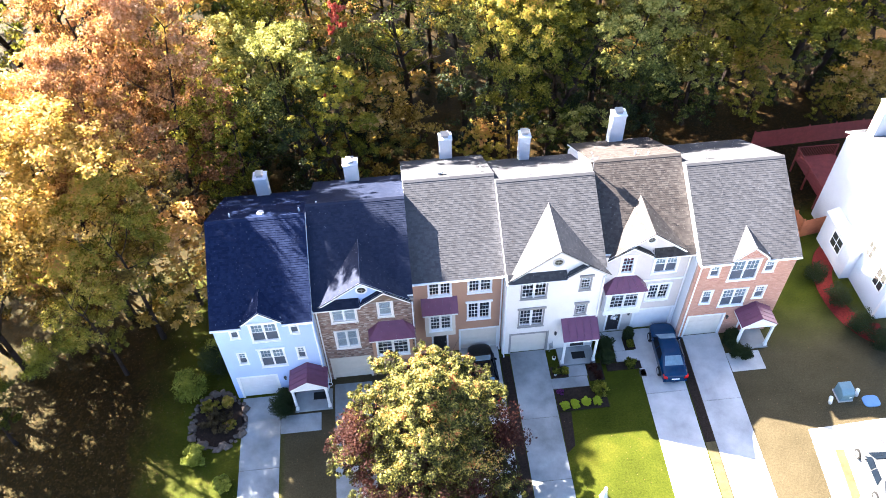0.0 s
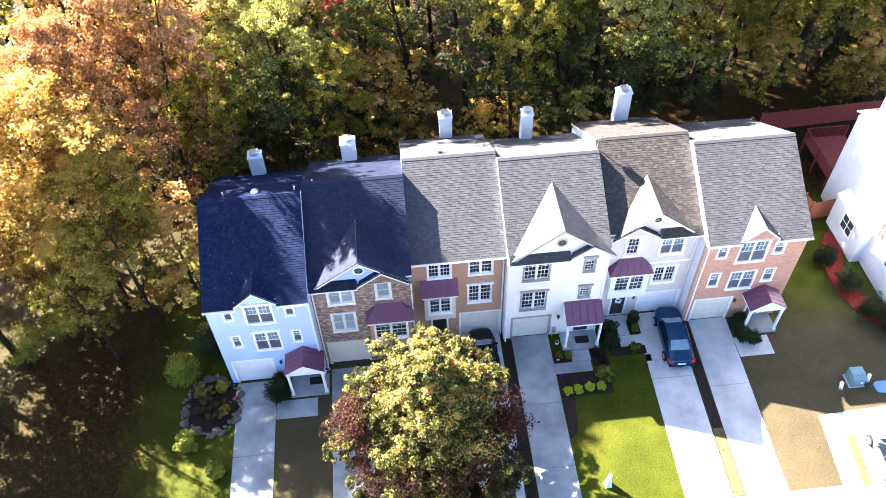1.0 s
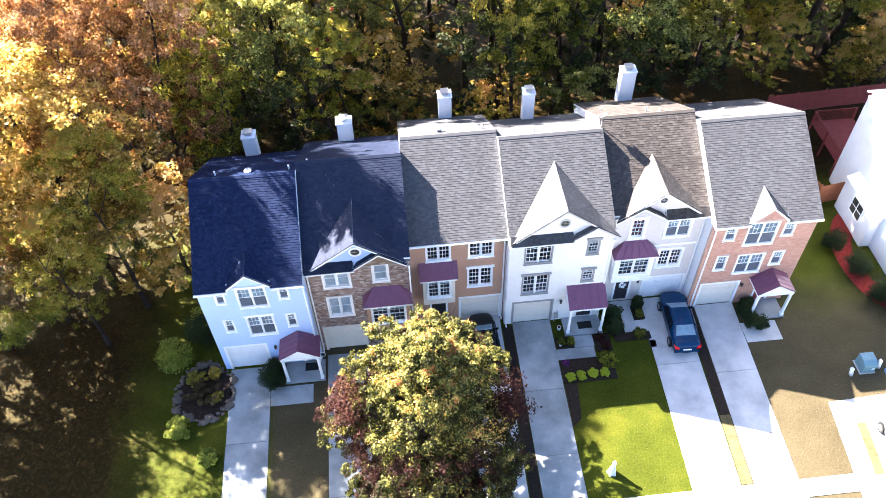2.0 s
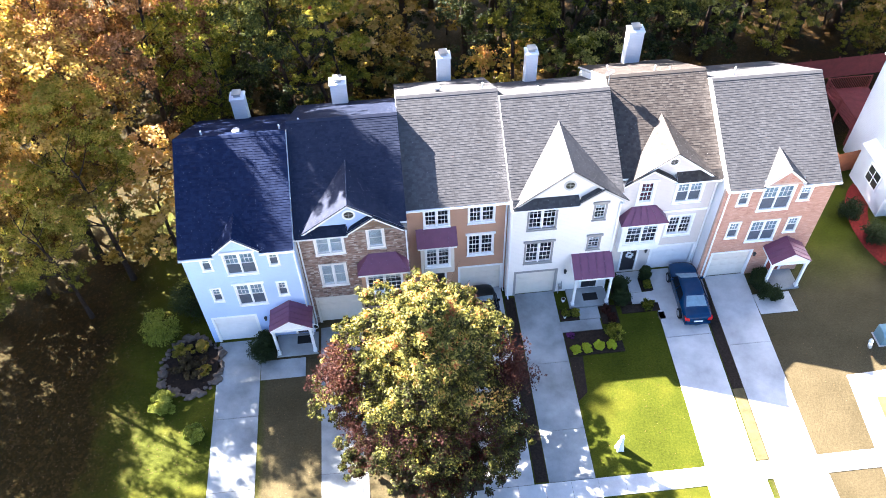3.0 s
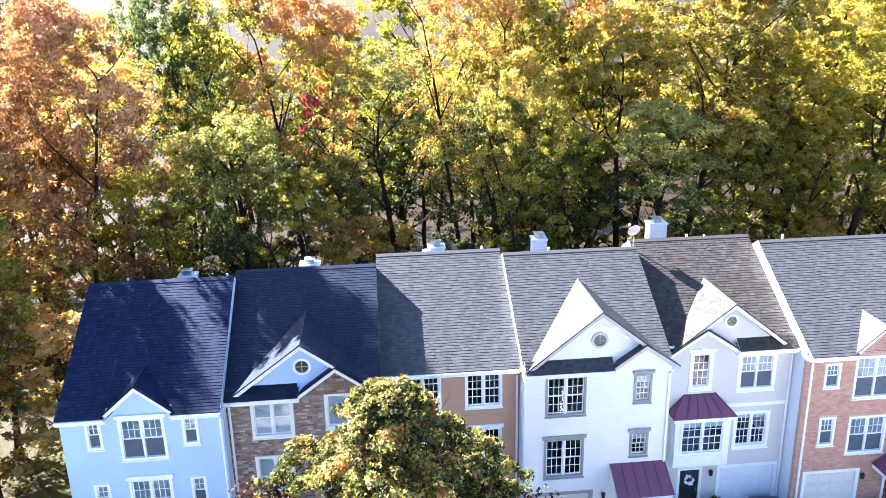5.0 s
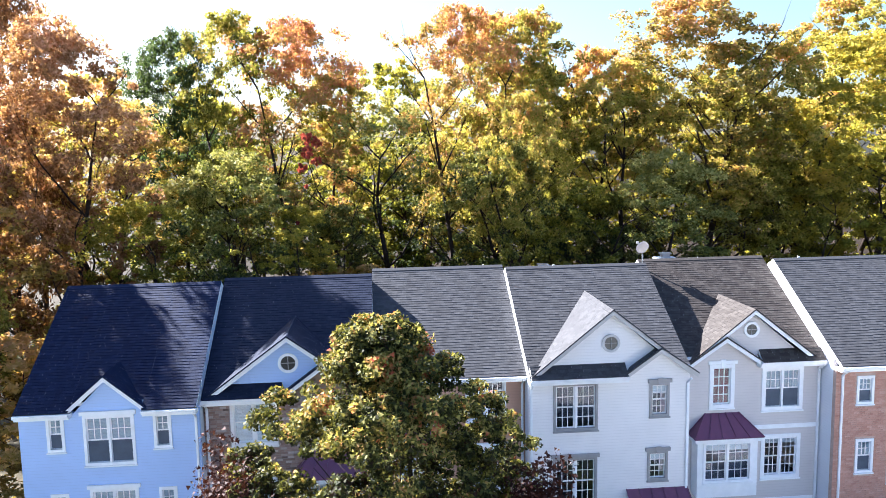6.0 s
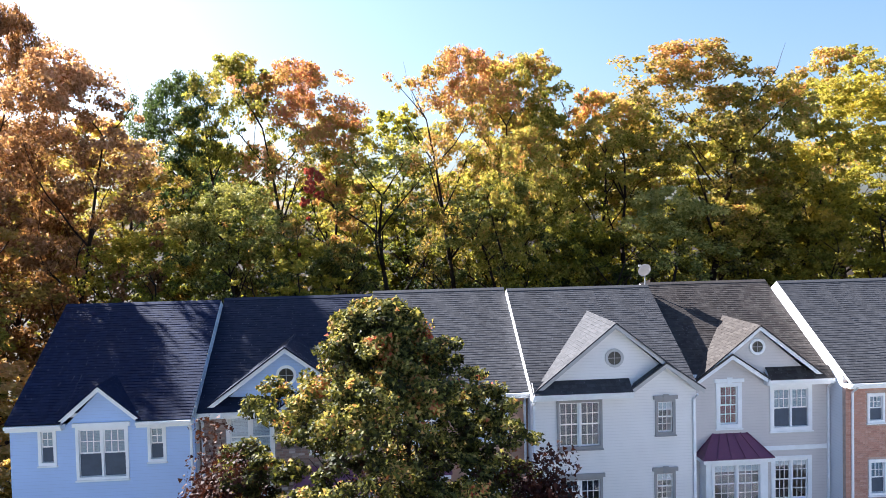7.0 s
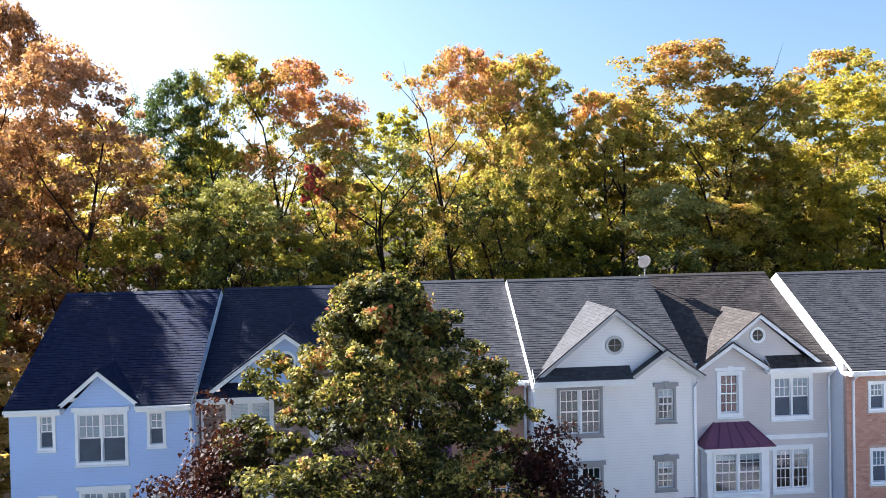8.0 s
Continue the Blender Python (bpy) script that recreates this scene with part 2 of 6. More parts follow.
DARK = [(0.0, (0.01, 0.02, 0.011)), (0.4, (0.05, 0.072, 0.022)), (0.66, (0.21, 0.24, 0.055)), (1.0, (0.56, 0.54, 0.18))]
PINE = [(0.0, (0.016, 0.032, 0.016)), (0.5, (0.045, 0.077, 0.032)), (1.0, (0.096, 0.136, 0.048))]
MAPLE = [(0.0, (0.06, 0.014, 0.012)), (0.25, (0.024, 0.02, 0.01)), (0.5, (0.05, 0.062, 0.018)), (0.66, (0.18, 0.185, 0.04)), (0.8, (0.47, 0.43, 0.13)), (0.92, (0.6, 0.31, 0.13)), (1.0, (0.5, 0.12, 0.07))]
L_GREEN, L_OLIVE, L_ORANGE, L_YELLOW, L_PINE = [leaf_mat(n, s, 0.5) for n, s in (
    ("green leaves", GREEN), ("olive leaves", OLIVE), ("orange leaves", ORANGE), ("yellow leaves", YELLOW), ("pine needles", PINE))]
# low maple leaves go dark: self-shading is partly put into the colour
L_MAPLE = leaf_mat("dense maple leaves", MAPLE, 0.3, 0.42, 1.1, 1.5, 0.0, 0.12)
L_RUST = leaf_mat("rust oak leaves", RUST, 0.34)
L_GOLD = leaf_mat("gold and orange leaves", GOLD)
L_DARK = leaf_mat("dark green leaves, lower ones darkened for shade", DARK, 0.3, 0.9)
L_RED = leaf_mat("red leaves", [(0.0, (0.16, 0.02, 0.02)), (0.5, (0.46, 0.09, 0.075)), (1.0, (0.66, 0.26, 0.2))], 0.36)
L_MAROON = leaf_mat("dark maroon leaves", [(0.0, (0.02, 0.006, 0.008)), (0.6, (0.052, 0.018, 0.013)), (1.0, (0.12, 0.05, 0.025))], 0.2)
# brightened leaf colour stands for sunlight that misses these bushes
L_BUSHSUN = leaf_mat("yellow-green bush leaves, sunlight in their colour", [(0.0, (0.07, 0.1, 0.02)), (0.5, (0.26, 0.32, 0.05)), (1.0, (0.55, 0.56, 0.13))], 0.35)
L_SHRUB = leaf_mat("dark shrub leaves", [(0.0, (0.012, 0.022, 0.01)), (0.6, (0.03, 0.05, 0.018)), (1.0, (0.07, 0.09, 0.03))], 0.2)
L_FALLENBUSH = leaf_mat("withered brown-green plants", [(0.0, (0.03, 0.022, 0.012)), (0.5, (0.08, 0.06, 0.03)), (1.0, (0.17, 0.14, 0.06))], 0.15)
L_PURPLE = leaf_mat("purple flowers", [(0.0, (0.1, 0.02, 0.12)), (0.6, (0.22, 0.06, 0.26)), (1.0, (0.4, 0.2, 0.42))], 0.2)
L_LIME = leaf_mat("lime shrub leaves", [(0.0, (0.3, 0.4, 0.02)), (1.0, (0.62, 0.72, 0.07))], 0.3)


def ground_mat():
    """Lawn in front, leaf litter under the wood, pale street out of view beyond the verge, blended by place."""
    m, nt, ln, b = nodes("lawn and leaf litter", 0.95)
    # blades and leaves shine towards the light
    b.inputs["Specular IOR Level"].default_value = 0.1
    b.inputs["Roughness"].default_value = 0.6
    b.inputs["Specular Tint"].default_value = (1.0, 0.97, 0.12, 1.0)
    co = coords(nt, ln)
    sep = nt.new("ShaderNodeSeparateXYZ")
    ln.new(co, sep.inputs[0])
    big = noise_fac(nt, ln, co, 0.35, 5)
    fine = noise_fac(nt, ln, co, 9.0, 8, 0.75)
    grass = mixc(nt, ln, 0.5, ramp(nt, ln, big, [(0.3, (0.006, 0.013, 0.002)), (0.5, (0.027, 0.037, 0.004)), (0.7, (0.078, 0.072, 0.009))]),
                 ramp(nt, ln, fine, [(0.3, (0.003, 0.006, 0.002)), (0.7, (0.08, 0.09, 0.009))]))
    dry = mixc(nt, ln, 0.5, ramp(nt, ln, big, [(0.3, (0.022, 0.018, 0.011)), (0.7, (0.07, 0.056, 0.034))]),
               ramp(nt, ln, fine, [(0.3, (0.02, 0.016, 0.011)), (0.7, (0.11, 0.088, 0.052))]))
    vor = nt.new("ShaderNodeTexVoronoi")
    vor.inputs["Scale"].default_value = 7.0
    ln.new(co, vor.inputs["Vector"])
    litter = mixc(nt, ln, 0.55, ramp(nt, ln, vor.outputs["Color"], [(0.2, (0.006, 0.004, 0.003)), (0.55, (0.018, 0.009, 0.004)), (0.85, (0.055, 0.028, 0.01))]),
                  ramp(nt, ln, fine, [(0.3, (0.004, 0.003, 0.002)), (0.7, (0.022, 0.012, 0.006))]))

    def edge(out, at, width, wob):
        ad = nt.new("ShaderNodeMath")
        ad.operation = "MULTIPLY_ADD"
        ln.new(noise_fac(nt, ln, co, 0.5, 5), ad.inputs[0])
        ad.inputs[1].default_value = wob
        ln.new(out, ad.inputs[2])
        mr = nt.new("ShaderNodeMapRange")
        mr.inputs[1].default_value, mr.inputs[2].default_value = at, at + width
        ln.new(ad.outputs[0], mr.inputs[0])
        return mr.outputs[0]

    neg = nt.new("ShaderNodeMath")
    neg.operation = "MULTIPLY"
    neg.inputs[1].default_value = -1
    ln.new(sep.outputs[0], neg.inputs[0])
    ny = nt.new("ShaderNodeMath")
    ny.operation = "MULTIPLY"
    ny.inputs[1].default_value = -1
    ln.new(sep.outputs[1], ny.inputs[0])
    both = nt.new("ShaderNodeMath")
    both.operation = "MINIMUM"
    ln.new(edge(sep.outputs[0], 17.9, 0.6, 0.3), both.inputs[0])
    ln.new(edge(ny.outputs[0], -30.5, 4.0, 2.0), both.inputs[1])
    c = mixc(nt, ln, both.outputs[0], grass, dry)
    mid = nt.new("ShaderNodeMath")
    mid.operation = "MINIMUM"
    ln.new(edge(sep.outputs[0], -8.8, 0.6, 0.6), mid.inputs[0])
    ln.new(edge(neg.outputs[0], -5.2, 1.0, 1.0), mid.inputs[1])
    c = mixc(nt, ln, mid.outputs[0], c, dry)
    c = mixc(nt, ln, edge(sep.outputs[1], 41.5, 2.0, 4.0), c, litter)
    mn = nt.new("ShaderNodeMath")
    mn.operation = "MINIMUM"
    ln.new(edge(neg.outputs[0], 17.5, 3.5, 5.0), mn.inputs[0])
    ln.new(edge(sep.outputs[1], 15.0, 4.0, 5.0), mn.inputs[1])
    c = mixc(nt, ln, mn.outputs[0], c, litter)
    # unseen street, made wide and pale to bounce light onto the house fronts
    street = mixc(nt, ln, 0.5, ramp(nt, ln, big, [(0.3, (0.36, 0.36, 0.355)), (0.7, (0.44, 0.44, 0.43))]),
                  ramp(nt, ln, fine, [(0.3, (0.32, 0.32, 0.315)), (0.7, (0.48, 0.48, 0.47))]))
    kerbs = nt.new("ShaderNodeMath")
    kerbs.operation = "MINIMUM"
    ln.new(edge(ny.outputs[0], -12.2, 0.1, 0.1), kerbs.inputs[0])
    ln.new(edge(sep.outputs[1], -22.0, 0.1, 0.1), kerbs.inputs[1])
    c = mixc(nt, ln, kerbs.outputs[0], c, street)
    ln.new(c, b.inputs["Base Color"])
    bump(nt, ln, b, fine, 0.8, 0.05)
    return m


M_GROUND = ground_mat()


# ---- building helpers ----
def thing(name, label, category, at=(0, 0, 0), group="", kind=""):
    ob = new(name)
    ob.location = at
    ob.empty_display_size = 0.2
    return tagged(ob, label, category, group, kind)


def part(name, bm, material, parent, label="", smooth=False):
    """Links a bmesh, in world coordinates, as one mesh under a thing or a part."""
    me = bpy.data.meshes.new(name)
    bm.to_mesh(me)
    bm.free()
    me.materials.append(material)
    if smooth:
        me.polygons.foreach_set("use_smooth", [True] * len(me.polygons))
    ob = new(name, me)
    if parent is not None:
        ob.parent = parent
        if parent.type == "EMPTY":
            ob.matrix_parent_inverse = Matrix.Translation(-parent.location)
    if label:
        ob["label"] = label
    return ob


def solo(name, bm, material, label, category, kind="", group=""):
    return tagged(part(name, bm, material, None), label, category, group, kind)


def quad(bm, *pts):
    return bm.faces.new([bm.verts.new(p) for p in pts])


def box(bm, x0, y0, z0, x1, y1, z1):
    v = [bm.verts.new(p) for p in ((x0, y0, z0), (x1, y0, z0), (x1, y1, z0), (x0, y1, z0), (x0, y0, z1), (x1, y0, z1), (x1, y1, z1), (x0, y1, z1))]
    for f in ((3, 2, 1, 0), (4, 5, 6, 7), (0, 1, 5, 4), (1, 2, 6, 5), (2, 3, 7, 6), (3, 0, 4, 7)):
        bm.faces.new([v[i] for i in f])
    return v


def prism(bm, pts, d):
    """Extrudes a flat polygon by the vector d."""
    a = [bm.verts.new(p) for p in pts]
    b = [bm.verts.new(Vector(p) + Vector(d)) for p in pts]
    n = len(a)
    bm.faces.new(a[::-1])
    bm.faces.new(b)
    for i in range(n):
        bm.faces.new((a[i], a[(i + 1) % n], b[(i + 1) % n], b[i]))
    bmesh.ops.recalc_face_normals(bm, faces=bm.faces)


def tube(bm, p0, p1, r0, r1, seg=8):
    p0, p1 = Vector(p0), Vector(p1)
    q = (p1 - p0).to_track_quat("Z", "Y")
    rings = []
    for p, r in ((p0, r0), (p1, r1)):
        rings.append([bm.verts.new(p + q @ Vector((r * math.cos(2 * math.pi * i / seg), r * math.sin(2 * math.pi * i / seg), 0))) for i in range(seg)])
    for i in range(seg):
        j = (i + 1) % seg
        bm.faces.new((rings[0][i], rings[0][j], rings[1][j], rings[1][i]))
    bm.faces.new(rings[1])
    bm.faces.new(rings[0][::-1])


def bevelled(bm, width=0.01, seg=1):
    bmesh.ops.bevel(bm, geom=list(bm.edges), offset=width, segments=seg, affect="EDGES", profile=0.5)
    return bm


def clip(poly, a, b, c):
    """The part of a convex 2D polygon where a*u + b*v <= c."""
    out = []
    for i, p in enumerate(poly):
        q = poly[(i + 1) % len(poly)]
        dp, dq = a * p[0] + b * p[1] - c, a * q[0] + b * q[1] - c
        if dp <= 0:
            out.append(p)
        if dp * dq < 0:
            t = dp / (dp - dq)
            out.append((p[0] + t * (q[0] - p[0]), p[1] + t * (q[1] - p[1])))
    return out


def shingle(bm, corners, along, course=0.145, tab=0.18, seed=1, proud=0.0105):
    """Covers a flat convex roof face with courses of single tabs, each proud at its lower edge."""
    rnd = random.Random(seed)
    o = Vector(corners[0])
    u = Vector(along).normalized()
    n = (Vector(corners[1]) - o).cross(Vector(corners[2]) - o).normalized()
    if n.z < 0:
        n = -n
    v = n.cross(u)
    if v.z < 0:
        v = -v
    flat = [((Vector(p) - o).dot(u), (Vector(p) - o).dot(v)) for p in corners]
    us, vs = [p[0] for p in flat], [p[1] for p in flat]
    v0 = min(vs)
    row = 0
    while v0 < max(vs) - 1e-4:
        v1 = v0 + course
        band = clip(clip(flat, 0, 1, v1), 0, -1, -v0)
        if len(band) > 2:
            u0 = min(us) - rnd.random() * tab
            while u0 < max(us):
                u1 = u0 + tab * rnd.uniform(0.7, 1.3)
                piece = clip(clip(band, 1, 0, u1), -1, 0, -u0)
                if len(piece) > 2:
                    lift = proud * rnd.uniform(0.6, 1.3)
                    top, low = [], []
                    for a, b in piece:
                        h = lift * (1 - (b - v0) / course) + 0.004
                        top.append(bm.verts.new(o + u * a + v * b + n * h))
                    bm.faces.new(top)
                    k = len(piece)
                    for i in range(k):
                        a, b = piece[i], piece[(i + 1) % k]
                        if abs(a[1] - v0) < 1e-5 and abs(b[1] - v0) < 1e-5 and abs(a[0] - b[0]) > 1e-4:
                            w0 = bm.verts.new(o + u * a[0] + v * a[1])
                            w1 = bm.verts.new(o + u * b[0] + v * b[1])
                            bm.faces.new((top[(i + 1) % k], top[i], w0, w1))
                u0 = u1
        v0, row = v1, row + 1


def holed_wall(bm, x0, x1, z0, z1, y0, y1, holes):
    """A wall slab along x between y0 (front) and y1, with rectangular openings through it."""
    xs = sorted({x0, x1, *(h[0] for h in holes), *(h[1] for h in holes)})
    zs = sorted({z0, z1, *(h[2] for h in holes), *(h[3] for h in holes)})

    def solid(i, j):
        if i < 0 or j < 0 or i >= len(xs) - 1 or j >= len(zs) - 1:
            return False
        cx, cz = (xs[i] + xs[i + 1]) / 2, (zs[j] + zs[j + 1]) / 2
        return not any(h[0] < cx < h[1] and h[2] < cz < h[3] for h in holes)

    for i in range(len(xs) - 1):
        for j in range(len(zs) - 1):
            if not solid(i, j):
                continue
            a, b, c, d = xs[i], xs[i + 1], zs[j], zs[j + 1]
            quad(bm, (a, y0, c), (b, y0, c), (b, y0, d), (a, y0, d))
            quad(bm, (b, y1, c), (a, y1, c), (a, y1, d), (b, y1, d))
            if not solid(i - 1, j):
                quad(bm, (a, y1, c), (a, y0, c), (a, y0, d), (a, y1, d))
            if not solid(i + 1, j):
                quad(bm, (b, y0, c), (b, y1, c), (b, y1, d), (b, y0, d))
            if not solid(i, j - 1):
                quad(bm, (a, y1, c), (b, y1, c), (b, y0, c), (a, y0, c))
            if not solid(i, j + 1):
                quad(bm, (a, y0, d), (b, y0, d), (b, y1, d), (a, y1, d))
    bmesh.ops.remove_doubles(bm, verts=bm.verts, dist=1e-4)


def window(house, x0, x1, z0, z1, y, trim, twin=True, grid=True, header=False, blind=0.5, tw=0.1):
    """A double-hung window, single or twin, in an opening of a wall whose face is at y."""
    p = 0.04
    x0, x1, z0, z1 = x0 + 0.004, x1 - 0.004, z0 + 0.004, z1 - 0.004
    bm = bmesh.new()
    holed_wall(bm, x0 - tw, x1 + tw, z0 - tw, z1 + tw, y - p, y + 0.06, [(x0, x1, z0, z1)])
    w = part("window", bm, trim, house)
    bm = bmesh.new()
    box(bm, x0 - tw - 0.03, y - p - 0.04, z0 - tw - 0.05, x1 + tw + 0.03, y - 0.003, z0 - tw - 0.002)
    part("sill", bm, trim, w)
    if header:
        bm = bmesh.new()
        box(bm, x0 - tw - 0.08, y - p - 0.05, z1 + tw + 0.002, x1 + tw + 0.08, y - 0.003, z1 + tw + 0.14)
        part("header", bm, trim, w)
        if not twin:
            xm = (x0 + x1) / 2
            bm = bmesh.new()
            prism(bm, [(xm - 0.07, y - p - 0.08, z1 + 0.03), (xm + 0.07, y - p - 0.08, z1 + 0.03), (xm + 0.11, y - p - 0.08, z1 + tw + 0.2), (xm - 0.11, y - p - 0.08, z1 + tw + 0.2)], (0, 0.028, 0))
            part("keystone", bm, trim, w)
    units = [(x0, (x0 + x1) / 2 - 0.04), ((x0 + x1) / 2 + 0.04, x1)] if twin else [(x0, x1)]
    if twin:
        bm = bmesh.new()
        box(bm, units[0][1] + 0.002, y - 0.01, z0, units[1][0] - 0.002, y + 0.1, z1)
        part("mullion", bm, M_WHITE, w)
    zm = (z0 + z1) / 2
    for a, b in units:
        for yy, c, d in ((y + 0.03, zm - 0.02, z1), (y + 0.062, z0, zm + 0.02)):
            e = 0.045
            barred = grid is True or (grid == "upper" and d == z1)
            n = (3 if b - a > 0.5 else 2) if barred else 1
            m = 2 if barred else 1
            cw, ch = (b - a - 2 * e) / n, (d - c - 2 * e) / m
            g = 0.012 if barred else 0
            lights = [(a + e + k * cw + g * (k > 0), a + e + (k + 1) * cw - g * (k < n - 1), c + e + j * ch + g * (j > 0), c + e + (j + 1) * ch - g * (j < m - 1)) for k in range(n) for j in range(m)]
            bm = bmesh.new()
            holed_wall(bm, a, b, c, d, yy, yy + 0.03, lights)
            part("sash", bm, M_WHITE, w, "white window sash")
    if grid == "upper":
        for a, b in units:
            bm = bmesh.new()
            box(bm, a + 0.02, y + 0.05, z0 + 0.02, b - 0.02, y + 0.056, zm - 0.022)
            part("insect_screen", bm, M_SCREEN, w, "dark grey insect screen")
    for a, b in units:
        for yy, c, d in ((y + 0.042, zm, z1 - 0.04), (y + 0.072, z0 + 0.04, zm)):
            bm = bmesh.new()
            box(bm, a + 0.04, yy, c, b - 0.04, yy + 0.006, d)
            g = part("pane", bm, M_GLASS, w, "clear window glass")
            g.visible_shadow = False
        if blind > 0:
            bm = bmesh.new()
            zz = z1 - blind * (z1 - z0)
            k = z1
            while k > zz:
                box(bm, a + 0.03, y + 0.085, k - 0.045, b - 0.03, y + 0.1, k - 0.003)
                k -= 0.05
            part("blind", bm, M_BLINDSHADE if grid == "upper" else M_BLIND, w, "slatted blind")
    return w


PITCH = 0.61
EAVE_Z = 8.12
OVER = 0.35
DEPTH = 10.4


def roof_z(yf, y):
    return EAVE_Z + (y - (yf - OVER)) * PITCH


def gable_front(house, yf, xc, hw, zp, wall_mat, roof_mat, trim, vent=None, out=0.0, seed=3, wall_bottom=8.0, bound=None):
    """A cross gable on the front roof slope: triangular wall, two shingled slopes back to the main roof, rake boards."""
    yw = yf - out
    ye = yw - 0.28
    zf = roof_z(yf, ye)
    ym = yf - OVER + (zp - EAVE_Z) / PITCH
    bm = bmesh.new()
    base = wall_bottom
    inner = hw - 0.18
    zi = zp - 0.16
    prism(bm, [(xc - inner, yw, base), (xc + inner, yw, base), (xc, yw, zi)], (0, 0.12, 0))
    w = part("gable_wall", bm, wall_mat, house)
    if vent:
        vz, vr = vent
        bm = bmesh.new()
        n = 24
        for i in range(n):
            a0, a1 = 2 * math.pi * i / n, 2 * math.pi * (i + 1) / n
            ring = []
            for r, yy in ((vr, yw - 0.05), (vr + 0.1, yw - 0.05), (vr + 0.1, yw + 0.01), (vr, yw + 0.01)):
                ring.append([bm.verts.new((xc + r * math.cos(a), yy, vz + r * math.sin(a))) for a in (a0, a1)])
            for k in range(4):
                p, q = ring[k], ring[(k + 1) % 4]
                bm.faces.new((p[0], p[1], q[1], q[0]))
        v = part("round_vent", bm, trim, house)
        bm = bmesh.new()
        bm.faces.new([bm.verts.new((xc + vr * math.cos(2 * math.pi * i / n), yw - 0.012, vz + vr * math.sin(2 * math.pi * i / n))) for i in range(n)])
        bmesh.ops.recalc_face_normals(bm, faces=bm.faces)
        bmesh.ops.reverse_faces(bm, faces=[f for f in bm.faces if f.normal.y > 0])
        part("pane", bm, M_DARKGLASS, v, "dark round vent glass")
        bm = bmesh.new()
        box(bm, xc - 0.012, yw - 0.035, vz - vr, xc + 0.012, yw - 0.015, vz + vr)
        box(bm, xc - vr, yw - 0.033, vz - 0.012, xc + vr, yw - 0.016, vz + 0.012)
        part("glazing_bars", bm, M_GREYTRIM, v)
    deck, sh = bmesh.new(), bmesh.new()
    for s in (-1, 1):
        foot = (xc + s * hw, ye, zp - hw * (zp - zf) / hw)
        p0, m0 = (xc, ye, zp), (xc, ym, zp)
        prism(deck, [p0, m0, foot], (0, 0, -0.09))
        tri = [foot, p0, m0] if s > 0 else [foot, m0, p0]
        lifted = [Vector(p) + Vector((0, 0, 0.004)) for p in tri]
        shingle(sh, lifted, (0, 1, 0), seed=seed + s)
    r = part("gable_roof", deck, trim, house, "white boarded gable roof edge")
    part("shingles", sh, roof_mat, r, "asphalt shingle covering")
    bm = bmesh.new()
    for s in (-1, 1):
        a = Vector((xc, ye - 0.03, zp - 0.0))
        b = Vector((xc + s * hw, ye - 0.03, zf - 0.0))
        d = Vector((0, 0, -0.2))
        prism(bm, [a, b, b + d, a + d], (0, 0.05, 0))
    part("rake_board", bm, trim, house, "painted rake board")
    bm = bmesh.new()
    for s in (-1, 1):
        a = Vector((xc, ye - 0.07, zp + 0.03))
        b = Vector((xc + s * (hw + 0.03), ye - 0.07, zf + 0.01))
        d = Vector((0, 0, -0.06))
        prism(bm, [a, b, b + d, a + d], (0, 0.036, 0))
    part("shingle_edge", bm, roof_mat, r, "dark shingle edge over the rake board")
    return w


M_DARKGLASS = plain("dark vent glass", (0.05, 0.05, 0.045), 0.12, vary=0.3)


def metal_slope(bm, bs, a, b, c, d, seams=6):
    """A sloping sheet a-b (top) c-d (bottom, below b and a) with raised seams; bs takes the seams."""
    a, b, c, d = map(Vector, (a, b, c, d))
    n = (b - a).cross(c - b).normalized()
    if n.z < 0:
        n = -n
    prism(bm, [a, b, c, d], n * -0.03)
    for i in range(seams + 1):
        t = i / seams
        p, q = a.lerp(b, t), d.lerp(c, t)
        side = (b - a).normalized() if (b - a).length > 1e-3 else (c - d).normalized()
        w = side * 0.014
        prism(bs, [p - w, p + w, q + w, q - w], n * 0.035)


def panel_door(house, x0, x1, z0, z1, y, mat, trim, label):
    """A sectional garage door, recessed, with raised panels and a painted surround."""
    x0, x1, z1 = x0 + 0.004, x1 - 0.004, z1 - 0.004
    bm = bmesh.new()
    holed_wall(bm, x0 - 0.14, x1 + 0.14, z0, z1 + 0.14, y - 0.03, y + 0.2, [(x0, x1, z0, z1)])
    g = part("garage_door", bm, trim, house, label)
    rows, cols = 4, 4
    h = (z1 - z0) / rows
    for r in range(rows):
        bm = bmesh.new()
        za, zb = z0 + r * h + 0.006, z0 + (r + 1) * h - 0.006
        box(bm, x0 + 0.003, y + 0.1, za, x1 - 0.003, y + 0.14, zb)
        for k in range(cols):
            w = (x1 - x0) / cols
            box(bm, x0 + k * w + 0.08, y + 0.085, za + 0.09, x0 + (k + 1) * w - 0.08, y + 0.1, zb - 0.09)
        part("door_panel", bm, mat, g, "raised-panel door section")
    return g


